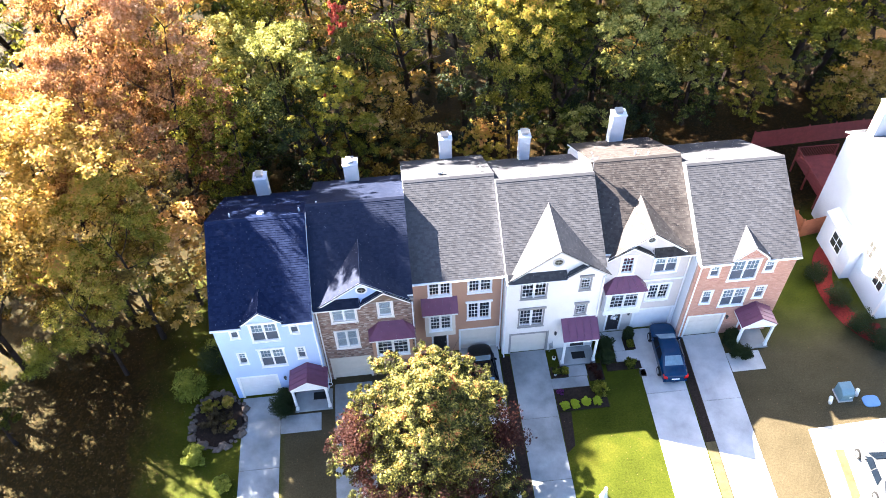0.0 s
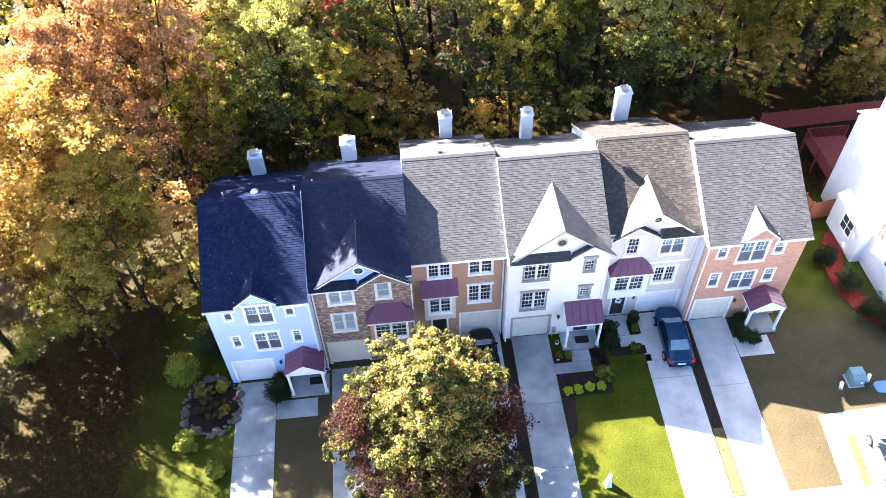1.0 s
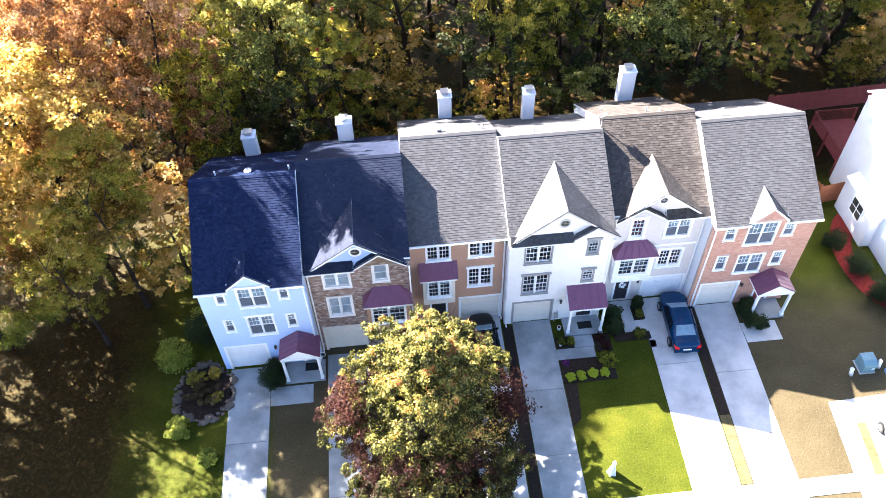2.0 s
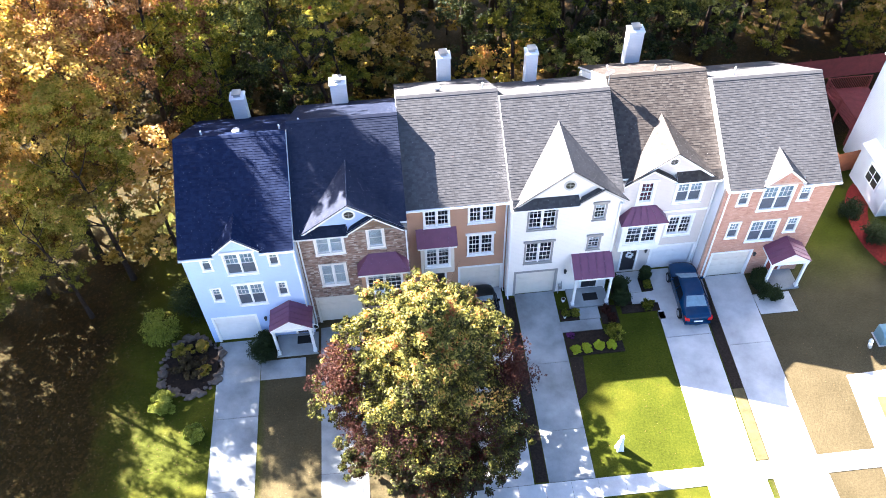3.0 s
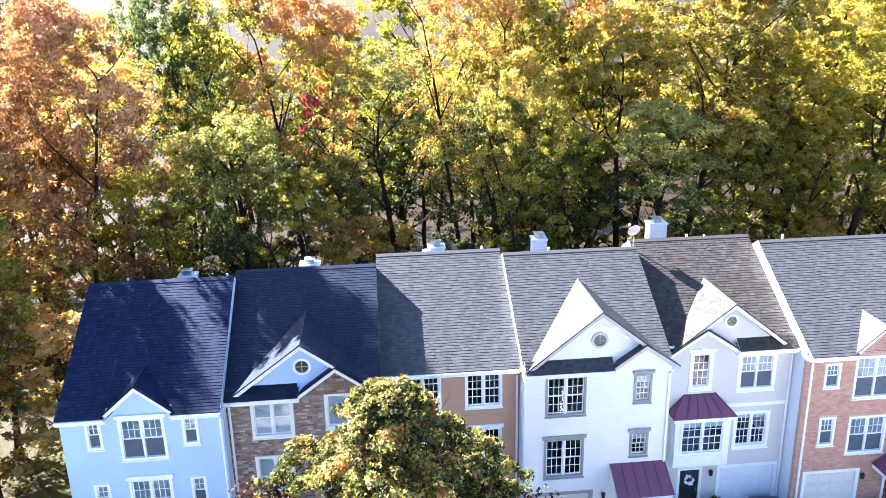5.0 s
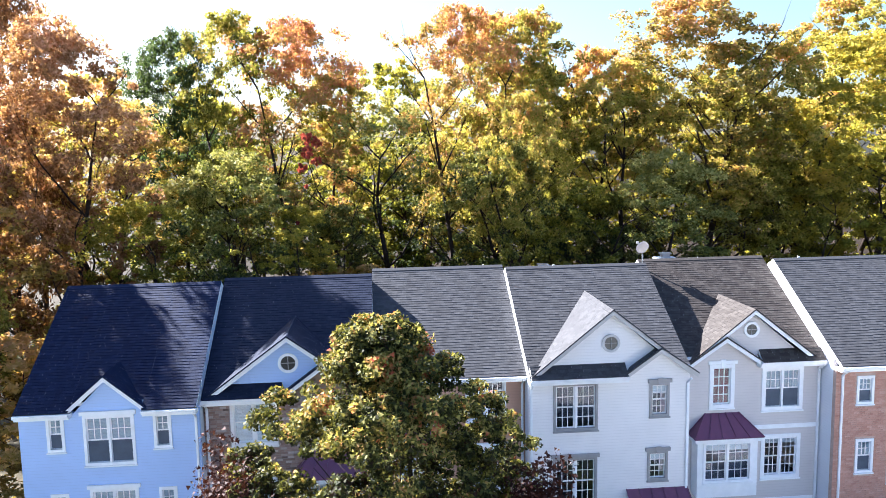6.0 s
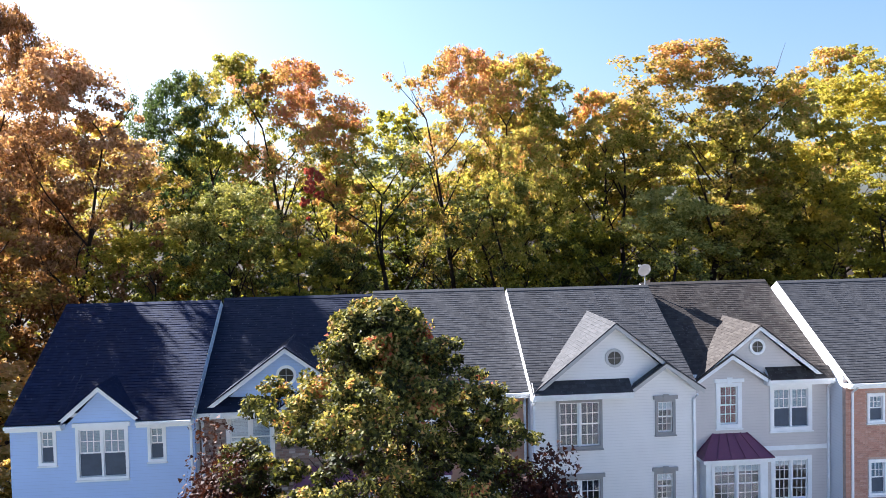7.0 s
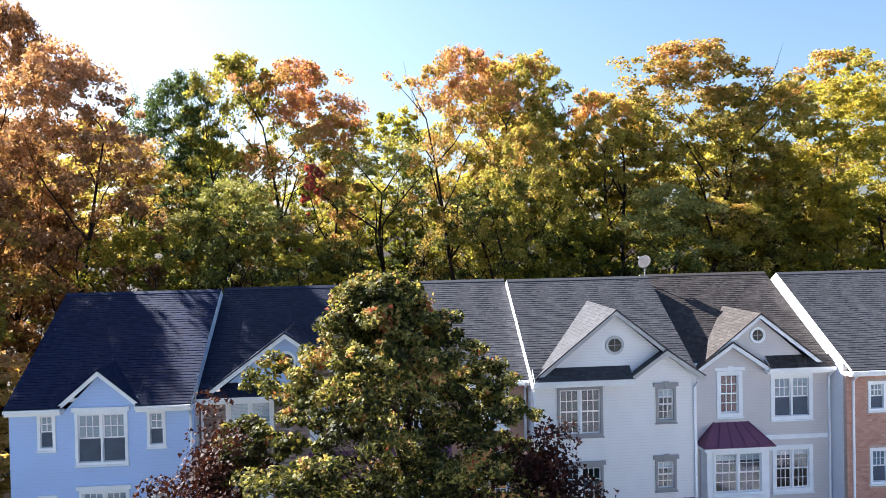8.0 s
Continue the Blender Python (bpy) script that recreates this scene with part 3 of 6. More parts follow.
def entry_door(house, x0, x1, z0, z1, y, mat, wreath=False, transom=False):
    x0, x1, z1 = x0 + 0.004, x1 - 0.004, z1 - 0.004
    bm = bmesh.new()
    holed_wall(bm, x0 - 0.12, x1 + 0.12, z0, z1 + 0.12, y - 0.03, y + 0.1, [(x0, x1, z0, z1)])
    f = part("front_door", bm, M_WHITE, house, "white framed front door")
    bm = bmesh.new()
    box(bm, x0, y + 0.04, z0, x1, y + 0.09, z1)
    for c, d in ((0.12, 0.42), (0.5, 0.92)):
        for k in (0, 1):
            w = (x1 - x0) / 2
            box(bm, x0 + k * w + 0.08, y + 0.025, z0 + c * (z1 - z0), x0 + (k + 1) * w - 0.08, y + 0.04, z0 + d * (z1 - z0))
    part("door_leaf", bm, mat, f, "dark panelled door leaf")
    bm = bmesh.new()
    tube(bm, (x1 - 0.09, y - 0.02, z0 + 1.0), (x1 - 0.09, y + 0.04, z0 + 1.0), 0.03, 0.03, 8)
    part("door_knob", bm, M_GREYMETAL, f, "metal door knob")
    if wreath:
        bm = bmesh.new()
        rnd = random.Random(5)
        xm, zm = (x0 + x1) / 2, z0 + 1.55
        for i in range(60):
            a = rnd.random() * 6.283
            c = Vector((xm + 0.19 * math.cos(a), y - 0.02 + rnd.uniform(-0.03, 0.02), zm + 0.19 * math.sin(a)))
            d1, d2 = [Vector([rnd.gauss(0, 0.05) for _ in range(3)]) for _ in range(2)]
            quad(bm, c - d1, c + d2, c + d1, c - d2)
        part("wreath", bm, M_WHITE, f, "pale dried wreath")
    return f


# ---- the six townhouses ----
EDGES = [-11.75, -5.75, 0.3, 6.05, 12.3, 18.15, 24.55]
FRONT = [28.2, 28.95, 30.3, 29.6, 30.65, 29.6]


def shell(i, wall, side, roof, trim, label, holes, group="row of townhouses", span=None, gaps=()):
    """One townhouse: floor, four walls with openings in front, gable ends, roof with courses, ridge cap, fascia and gutter."""
    x0, x1, yf = span or (EDGES[i], EDGES[i + 1], FRONT[i])
    house = thing("townhouse", label, "house", ((x0 + x1) / 2, yf + DEPTH / 2, 0), group)
    yb, yr = yf + DEPTH, yf + DEPTH / 2
    bm = bmesh.new()
    holed_wall(bm, x0, x1, 0, 7.98, yf, yf + 0.2, holes)
    part("front_wall", bm, wall, house)
    bm = bmesh.new()
    holed_wall(bm, x0, x1, 0, 7.98, yb - 0.2, yb, [])
    part("back_wall", bm, side, house)
    zr = roof_z(yf, yr) - 0.16
    e = 0.004 * (1 if i % 2 else -1) + 0.002
    for a, b in ((x0 + 0.004, x0 + 0.18), (x1 - 0.18, x1 - 0.004)):
        bm = bmesh.new()
        ze = roof_z(yf, yf) - 0.16
        prism(bm, [(a, yf + 0.203, 0), (a, yb - 0.203, 0), (a, yb - 0.203, ze + 0.1), (a, yr, zr), (a, yf + 0.203, ze + 0.1)], (b - a, 0, 0))
        part("gable_end_wall", bm, side, house)
    # dark panel behind the windows, room shade put into its colour
    bm = bmesh.new()
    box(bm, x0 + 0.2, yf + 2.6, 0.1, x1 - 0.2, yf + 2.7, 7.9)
    part("inner_wall", bm, M_ROOMSHADE, house)
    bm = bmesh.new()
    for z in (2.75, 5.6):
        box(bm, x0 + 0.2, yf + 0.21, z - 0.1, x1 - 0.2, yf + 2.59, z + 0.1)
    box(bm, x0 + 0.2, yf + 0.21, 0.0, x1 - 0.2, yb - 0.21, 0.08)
    part("storey_floor", bm, M_ROOMSHADE, house)
    # roof
    ye, yo = yf - OVER, yb + OVER
    zt = roof_z(yf, yr)
    xa, xb = x0 + 0.002, x1 - 0.002
    cuts = sorted({xa, xb} | {min(max(v, xa), xb) for g in gaps for v in g})
    runs = [(a, b, any(g[0] - 0.01 < (a + b) / 2 < g[1] + 0.01 for g in gaps)) for a, b in zip(cuts, cuts[1:]) if b - a > 0.02]
    bm, sh = bmesh.new(), bmesh.new()
    for k, (a, b, gap) in enumerate(runs):
        y0 = yf + 0.002 if gap else ye
        z0 = roof_z(yf, y0)
        prism(bm, [(a, y0, z0), (a, yr, zt), (a, yo, EAVE_Z), (a, yo, EAVE_Z - 0.12), (a, yr, zt - 0.14), (a, y0, z0 - 0.12)], (b - a, 0, 0))
        y1 = y0 + 0.01 if gap else ye - 0.03
        shingle(sh, [(a, y1, roof_z(yf, y1) + 0.003), (b, y1, roof_z(yf, y1) + 0.003), (b, yr, zt + 0.003), (a, yr, zt + 0.003)], (1, 0, 0), seed=i * 7 + 1 + k * 3)
    deck = part("roof", bm, trim, house, "gabled roof")
    part("front_shingles", sh, roof, deck, "courses of asphalt shingles")
    sh = bmesh.new()
    shingle(sh, [(xa, yo + 0.03, EAVE_Z - 0.016), (xa, yr, zt + 0.003), (xb, yr, zt + 0.003), (xb, yo + 0.03, EAVE_Z - 0.016)], (1, 0, 0), seed=i * 7 + 2)
    part("back_shingles", sh, roof, deck, "courses of asphalt shingles")
    bm = bmesh.new()
    prism(bm, [(xa, yr, zt + 0.035), (xa, yr + 0.16, zt - 0.06), (xa, yr + 0.16, zt - 0.085), (xa, yr, zt + 0.01), (xa, yr - 0.16, zt - 0.085), (xa, yr - 0.16, zt - 0.06)], (xb - xa, 0, 0))
    part("ridge_cap", bm, roof, deck, "ridge cap shingles")
    # fascia, gutter, downspout
    for a, b, gap in runs:
        if gap:
            continue
        bm = bmesh.new()
        box(bm, a, ye, EAVE_Z - 0.26, b, ye + 0.03, EAVE_Z - 0.02)
        box(bm, a, ye + 0.03, EAVE_Z - 0.26, b, yf - 0.002, EAVE_Z - 0.23)
        for c in (a, b - 0.02):
            box(bm, c, ye + 0.03, EAVE_Z - 0.228, c + 0.02, yf - 0.002, EAVE_Z - 0.1)
        part("eave", bm, M_WHITE, house, "white fascia and soffit")
        bm = bmesh.new()
        prism(bm, [(a, ye - 0.002, EAVE_Z - 0.05), (a, ye - 0.12, EAVE_Z - 0.05), (a, ye - 0.1, EAVE_Z - 0.16), (a, ye - 0.002, EAVE_Z - 0.17)], (b - a, 0, 0))
        part("gutter", bm, M_WHITE, house, "white metal gutter")
    return house


def downspout(house, x, yf):
    bm = bmesh.new()
    box(bm, x - 0.04, yf - 0.08, 0.15, x + 0.04, yf - 0.01, EAVE_Z - 0.45)
    for a, b in (((x, yf - 0.045, EAVE_Z - 0.45), (x, yf - OVER - 0.04, EAVE_Z - 0.2)), ((x, yf - 0.045, 0.16), (x, yf - 0.3, 0.06))):
        tube(bm, a, b, 0.045, 0.045, 6)
    part("downspout", bm, M_WHITE, house, "white metal downspout")


def hung(bm, x0, x1, yf, out, z):
    box(bm, x0, yf - out, z - 0.04, x1, yf, z)


def pent(house, x0, x1, yf, roof, seed):
    """The strip of shingled roof at the foot of a big front gable."""
    bm = bmesh.new()
    ya, za = yf - OVER - 0.1, EAVE_Z - 0.02
    prism(bm, [(x0, ya, za), (x0, yf, za + 0.42), (x0, yf, za - 0.1), (x0, ya, za - 0.1)], (x1 - x0, 0, 0))
    p = part("pent_roof", bm, M_WHITE, house, "narrow pent roof under the gable")
    sh = bmesh.new()
    shingle(sh, [(x0, ya - 0.02, za + 0.002), (x1, ya - 0.02, za + 0.002), (x1, yf, za + 0.425), (x0, yf, za + 0.425)], (1, 0, 0), seed=seed)
    part("shingles", sh, roof, p, "asphalt shingle covering")


def porch(house, x0, x1, yf, out, z_low, z_top, base_z=0.12):
    """A gabled metal porch roof on two posts, with a pediment and a concrete step."""
    xc = (x0 + x1) / 2
    bm, bs = bmesh.new(), bmesh.new()
    for s in (-1, 1):
        e = xc + s * (x1 - x0) / 2
        metal_slope(bm, bs, (xc, yf - out, z_top), (xc, yf, z_top), (e, yf, z_low), (e, yf - out, z_low), 4)
    r = part("porch_roof", bm, M_METAL, house, "maroon metal porch roof")
    part("seams", bs, M_METAL, r)
    bm = bmesh.new()
    prism(bm, [(x0 + 0.12, yf - out + 0.08, z_low - 0.02), (x1 - 0.12, yf - out + 0.08, z_low - 0.02), (xc, yf - out + 0.08, z_top - 0.14)], (0, 0.1, 0))
    box(bm, x0 + 0.05, yf - out + 0.04, z_low - 0.22, x1 - 0.05, yf - out + 0.2, z_low - 0.022)
    for a in (x0 + 0.05, x1 - 0.2):
        box(bm, a, yf - out + 0.2, z_low - 0.22, a + 0.15, yf - 0.01, z_low - 0.03)
    part("pediment", bm, M_WHITE, house, "white porch pediment and beam")
    for a in (x0 + 0.1, x1 - 0.25):
        bm = bmesh.new()
        box(bm, a, yf - out + 0.06, base_z, a + 0.15, yf - out + 0.21, z_low - 0.22)
        box(bm, a - 0.03, yf - out + 0.03, base_z, a + 0.18, yf - out + 0.24, base_z + 0.18)
        box(bm, a - 0.02, yf - out + 0.04, z_low - 0.32, a + 0.17, yf - out + 0.23, z_low - 0.222)
        part("porch_post", bm, M_WHITE, house, "white square porch post")
    bm = bmesh.new()
    box(bm, x0, yf - out - 0.05, 0.004, x1, yf - 0.005, base_z)
    part("porch_step", bevelled(bm, 0.015), M_CONCDARK, house, "concrete porch floor")


def lantern(house, x, y, z):
    bm = bmesh.new()
    box(bm, x - 0.05, y - 0.04, z - 0.05, x + 0.05, y, z + 0.12)
    tube(bm, (x, y - 0.12, z - 0.1), (x, y - 0.12, z + 0.12), 0.07, 0.09, 8)
    tube(bm, (x, y - 0.12, z + 0.12), (x, y - 0.12, z + 0.2), 0.1, 0.02, 8)
    part("wall_lantern", bm, M_BLACKMETAL, house, "black wall lantern")


def courses(wall, x0, x1, z0, z1, y, holes, w, h, joint, mat, name, label, seed, near):
    """Lays bricks or stones on a wall face, cut at its openings; those in the near stretch are parts of their own."""
    rnd = random.Random(seed)
    rest, alike, d = bmesh.new(), [], 0.014
    z, row = z0, 0
    while z + h < z1:
        free = [(x0 + 0.005, x1 - 0.005)]
        for a, b, c, e in holes:
            if c < z + h and e > z:
                free = [q for p in free for q in ((p[0], min(p[1], a)), (max(p[0], b), p[1])) if q[1] - q[0] > 0.03]
        phase = (row % 2) * 0.5 * w + (rnd.random() * w if name == "stone" else 0)
        for a, b in free:
            x = x0 - phase + math.floor((a - x0 + phase) / w) * w
            while x < b:
                e0, e1 = max(a, x + joint / 2), min(b, x + w - joint / 2)
                if e1 - e0 > 0.025:
                    if e1 - e0 > w - joint - 1e-4 and len(alike) < 300 and near(x, z):
                        alike.append((x + w / 2, z))
                    else:
                        box(rest, e0, y - d * rnd.uniform(0.7, 1.2), z + joint / 2, e1, y - 0.0005, z + h - joint / 2)
                x += w
        z += h
        row += 1
    ob = part(name + "work", rest, mat, wall, label)
    ob["kind"] = "stuff"
    bm = bmesh.new()
    box(bm, -w / 2 + joint / 2, -d, joint / 2, w / 2 - joint / 2, -0.0005, h - joint / 2)
    one = part(name, bm, mat, wall)
    me = one.data
    for k, (x, z) in enumerate(alike):
        ob = one if k == 0 else new(name, me)
        ob.parent = wall
        ob.matrix_basis = Matrix.Translation((x, y, z))


def build_h1():
    yf = FRONT[0]
    wins = [(-10.75, -10.35, 6.72, 7.78, False), (-9.54, -8.02, 6.18, 7.78, True), (-7.2, -6.78, 6.7, 7.76, False),
            (-10.78, -10.36, 4.0, 5.03, False), (-9.46, -8.02, 3.45, 5.15, True), (-7.14, -6.72, 4.03, 5.1, False)]
    gd, dr = (-11.3, -8.95, 0.0, 2.3), (-6.75, -5.9, 0.12, 2.1)
    h = shell(0, M_BLUESIDE, M_WHITESIDE, M_ROOF_ASHADE, M_WHITE, "pale blue-white sided three-storey townhouse with roof darkened for tree shade", [w[:4] for w in wins] + [gd, dr], gaps=[(-9.96, -7.56)])
    for a, b, c, d, tw in wins:
        window(h, a, b, c, d, yf, M_WHITE, tw, grid="upper", header=tw, blind=0.5)
    panel_door(h, *gd, yf, M_GARAGEW, M_WHITE, "white panelled garage door")
    entry_door(h, *dr, yf, M_DOORDARK)
    gable_front(h, yf, -8.76, 1.32, 9.3, M_BLUESIDE, M_ROOF_ASHADE, M_WHITE, seed=11, wall_bottom=7.985)
    porch(h, -8.0, -5.55, yf, 1.5, 2.6, 3.4)
    downspout(h, EDGES[1] - 0.1, yf)
    lantern(h, -8.35, yf, 2.0)


def build_h2():
    yf = FRONT[1]
    wins = [(-4.72, -3.3, 6.35, 7.85, True), (-1.85, -1.08, 6.55, 8.0 - 0.1, False), (-4.72, -3.4, 3.6, 5.3, True)]
    gd = (-5.3, -2.9, 0.0, 2.3)
    h = shell(1, M_MORTAR_STONE, M_WHITESIDE, M_ROOF_DSHADE, M_WHITE, "brown stone-fronted townhouse with shade-darkened roof and round gable vent", [w[:4] for w in wins] + [gd], gaps=[(-2.9, 0.3)])
    for a, b, c, d, tw in wins:
        window(h, a, b, c, d, yf, M_CREAM, tw, grid=False, header=False, blind=0.95, tw=0.12)
    panel_door(h, *gd, yf, M_GARAGE, M_GARAGE, "cream panelled garage door")
    gable_front(h, yf, -2.72, 2.86, 10.25, M_BLUESIDE, M_ROOF_DSHADE, M_WHITE, vent=(9.22, 0.26), seed=13)
    gable_front(h, yf, -1.45, 1.55, 9.25, M_STONE, M_ROOF_DSHADE, M_WHITE, out=0.05, seed=15, wall_bottom=7.985)
    pent(h, EDGES[1] + 0.05, -2.95, yf, M_ROOF_DSHADE, 16)
    wall = next(o for o in h.children if o.name.startswith("front_wall"))
    cut = [(a - 0.16, b + 0.16, c - 0.18, d + 0.13) for a, b, c, d, tw in wins] + [(gd[0] - 0.14, gd[1] + 0.14, gd[2], gd[3] + 0.14), (-2.5, 0.05, 2.7, 5.2)]
    courses(wall, EDGES[1], EDGES[2], 0.0, 7.86, yf, cut, 0.22, 0.085, 0.014, M_STONEPIECE, "stone", "rows of mixed brown stones", 5, lambda x, z: z > 3.0 and x < -2.6)
    bay(h, -2.5, 0.05, yf, 0.75, 2.7, 5.2, 5.98, M_TAN, hip=True)
    downspout(h, EDGES[1] + 0.12, yf)
    downspout(h, EDGES[2] - 0.1, yf)


def bay(house, x0, x1, yf, out, z0, z1, z_top, mat, hip=False):
    """A square bay window on the wall with a maroon metal roof."""
    bm = bmesh.new()
    wz0, wz1 = z0 + 0.7, z1 - 0.25
    hole = (x0 + 0.32, x1 - 0.32, wz0, wz1)
    holed_wall(bm, x0, x1, z0, z1, yf - out, yf - out + 0.12, [hole])
    for a in (x0, x1 - 0.12):
        box(bm, a, yf - out + 0.122, z0, a + 0.12, yf - 0.002, z1)
    box(bm, x0 + 0.12, yf - out + 0.122, z0, x1 - 0.12, yf - 0.002, z0 + 0.1)
    b = part("bay", bm, mat, house, "projecting bay under a metal roof")
    # added dark panel close behind the panes, in place of a shaded room
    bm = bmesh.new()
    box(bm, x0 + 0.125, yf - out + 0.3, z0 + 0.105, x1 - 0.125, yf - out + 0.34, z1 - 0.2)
    part("inner_wall", bm, M_ROOMSHADE, house)
    window(house, *hole, yf - out, M_WHITE, True, True, False, blind=0.2)
    o = 0.18
    bm, bs = bmesh.new(), bmesh.new()
    a0, a1, ya = x0 - o, x1 + o, yf - out - o
    if hip:
        t0, t1 = x0 + 0.55, x1 - 0.55
        metal_slope(bm, bs, (t0, yf, z_top), (t1, yf, z_top), (a1, ya, z1), (a0, ya, z1), 5)
        metal_slope(bm, bs, (t0, yf, z_top), (t0, yf + 0.001, z_top), (a0, yf, z1), (a0, ya, z1), 1)
        metal_slope(bm, bs, (t1, yf + 0.001, z_top), (t1, yf, z_top), (a1, ya, z1), (a1, yf, z1), 1)
    else:
        metal_slope(bm, bs, (a0, yf, z_top), (a1, yf, z_top), (a1, ya, z1), (a0, ya, z1), 5)
        for s in (a0, a1 - 0.04):
            prism(bm, [(s, yf, z_top - 0.04), (s, yf, z1 - 0.0), (s, ya + 0.05, z1 - 0.0)], (0.04, 0, 0))
    r = part("bay_roof", bm, M_METAL, house, "maroon standing-seam metal bay roof")
    part("seams", bs, M_METAL, r)
    bm = bmesh.new()
    box(bm, a0 + 0.03, ya + 0.03, z1 - 0.16, a1 - 0.03, yf - 0.004, z1 - 0.006)
    part("bay_cornice", bm, M_WHITE, house, "white bay cornice")


def build_h3():
    yf = FRONT[2]
    wins = [(1.32, 2.66, 6.28, 7.82, True), (3.84, 5.22, 6.3, 7.82, True), (3.8, 5.2, 3.5, 5.15, True)]
    gd, dr = (3.3, 5.75, 0.0, 2.3), (1.45, 2.35, 0.12, 2.15)
    h = shell(2, M_TAN, M_WHITESIDE, M_ROOF_B, M_WHITE, "tan-sided townhouse set back, with a plain grey roof", [w[:4] for w in wins] + [gd, dr])
    for k, (a, b, c, d, tw) in enumerate(wins):
        window(h, a, b, c, d, yf, M_WHITE, tw, grid=True, header=k == 2, blind=0)
    panel_door(h, *gd, yf, M_GARAGE, M_WHITE, "cream panelled garage door")
    entry_door(h, *dr, yf, M_DOORDARK)
    bay(h, 0.95, 2.9, yf, 0.6, 2.75, 5.25, 6.1, M_GARAGE)
    downspout(h, EDGES[3] - 0.12, yf)


def build_h4():
    yf = FRONT[3]
    wins = [(7.1, 8.62, 6.05, 7.7, True), (10.82, 11.4, 6.45, 7.6, False), (7.08, 8.6, 3.1, 4.8, True), (10.76, 11.38, 3.9, 4.9, False)]
    gd, dr = (6.62, 9.02, 0.0, 2.15), (10.75, 11.7, 0.14, 2.2)
    h = shell(3, M_CREAM, M_WHITESIDE, M_ROOF_B, M_WHITE, "off-white sided townhouse with tall front gable and maroon entry awning", [w[:4] for w in wins] + [gd, dr], gaps=[(9.8, 12.3)])
    for a, b, c, d, tw in wins:
        window(h, a, b, c, d, yf, M_GREYTRIM, tw, grid=True, header=True, blind=0.3 if not tw else 0)
    panel_door(h, *gd, yf, M_GARAGE, M_GREYTRIM, "cream panelled garage door with grey surround")
    entry_door(h, *dr, yf, M_DOORDARK)
    gable_front(h, yf, 9.2, 3.1, 10.63, M_CREAM, M_ROOF_B, M_PALETRIM, vent=(9.3, 0.25), seed=17)
    gable_front(h, yf, 11.06, 1.42, 9.12, M_CREAM, M_ROOF_B, M_PALETRIM, out=0.05, seed=19, wall_bottom=7.985)
    pent(h, EDGES[3] + 0.05, 9.75, yf, M_ROOF_B, 20)
    # entry awning on two posts
    bm, bs = bmesh.new(), bmesh.new()
    metal_slope(bm, bs, (9.85, yf, 3.5), (12.25, yf, 3.5), (12.25, yf - 1.35, 2.68), (9.85, yf - 1.35, 2.68), 5)
    r = part("awning_roof", bm, M_METAL, h, "maroon standing-seam entry awning")
    part("seams", bs, M_METAL, r)
    bm = bmesh.new()
    box(bm, 9.9, yf - 1.3, 2.46, 12.2, yf - 1.16, 2.62)
    for a in (9.9, 12.06):
        prism(bm, [(a, yf - 1.16, 2.46), (a, yf - 0.01, 2.46), (a, yf - 0.01, 3.42), (a, yf - 1.16, 2.7)], (0.14, 0, 0))
    part("awning_beam", bm, M_WHITE, h, "white awning beam and cheeks")
    for a in (9.92, 12.04):
        bm = bmesh.new()
        box(bm, a, yf - 1.3, 0.14, a + 0.14, yf - 1.16, 2.46)
        box(bm, a - 0.03, yf - 1.33, 0.14, a + 0.17, yf - 1.13, 0.32)
        part("porch_post", bm, M_WHITE, h, "white square porch post")
    bm = bmesh.new()
    box(bm, 9.8, yf - 1.45, 0.004, 12.25, yf - 0.005, 0.14)
    part("porch_step", bevelled(bm, 0.015), M_CONCDARK, h, "concrete porch floor")
    downspout(h, EDGES[3] + 0.1, yf)
    downspout(h, EDGES[4] - 0.1, yf)
    lantern(h, 9.6, yf, 2.0)


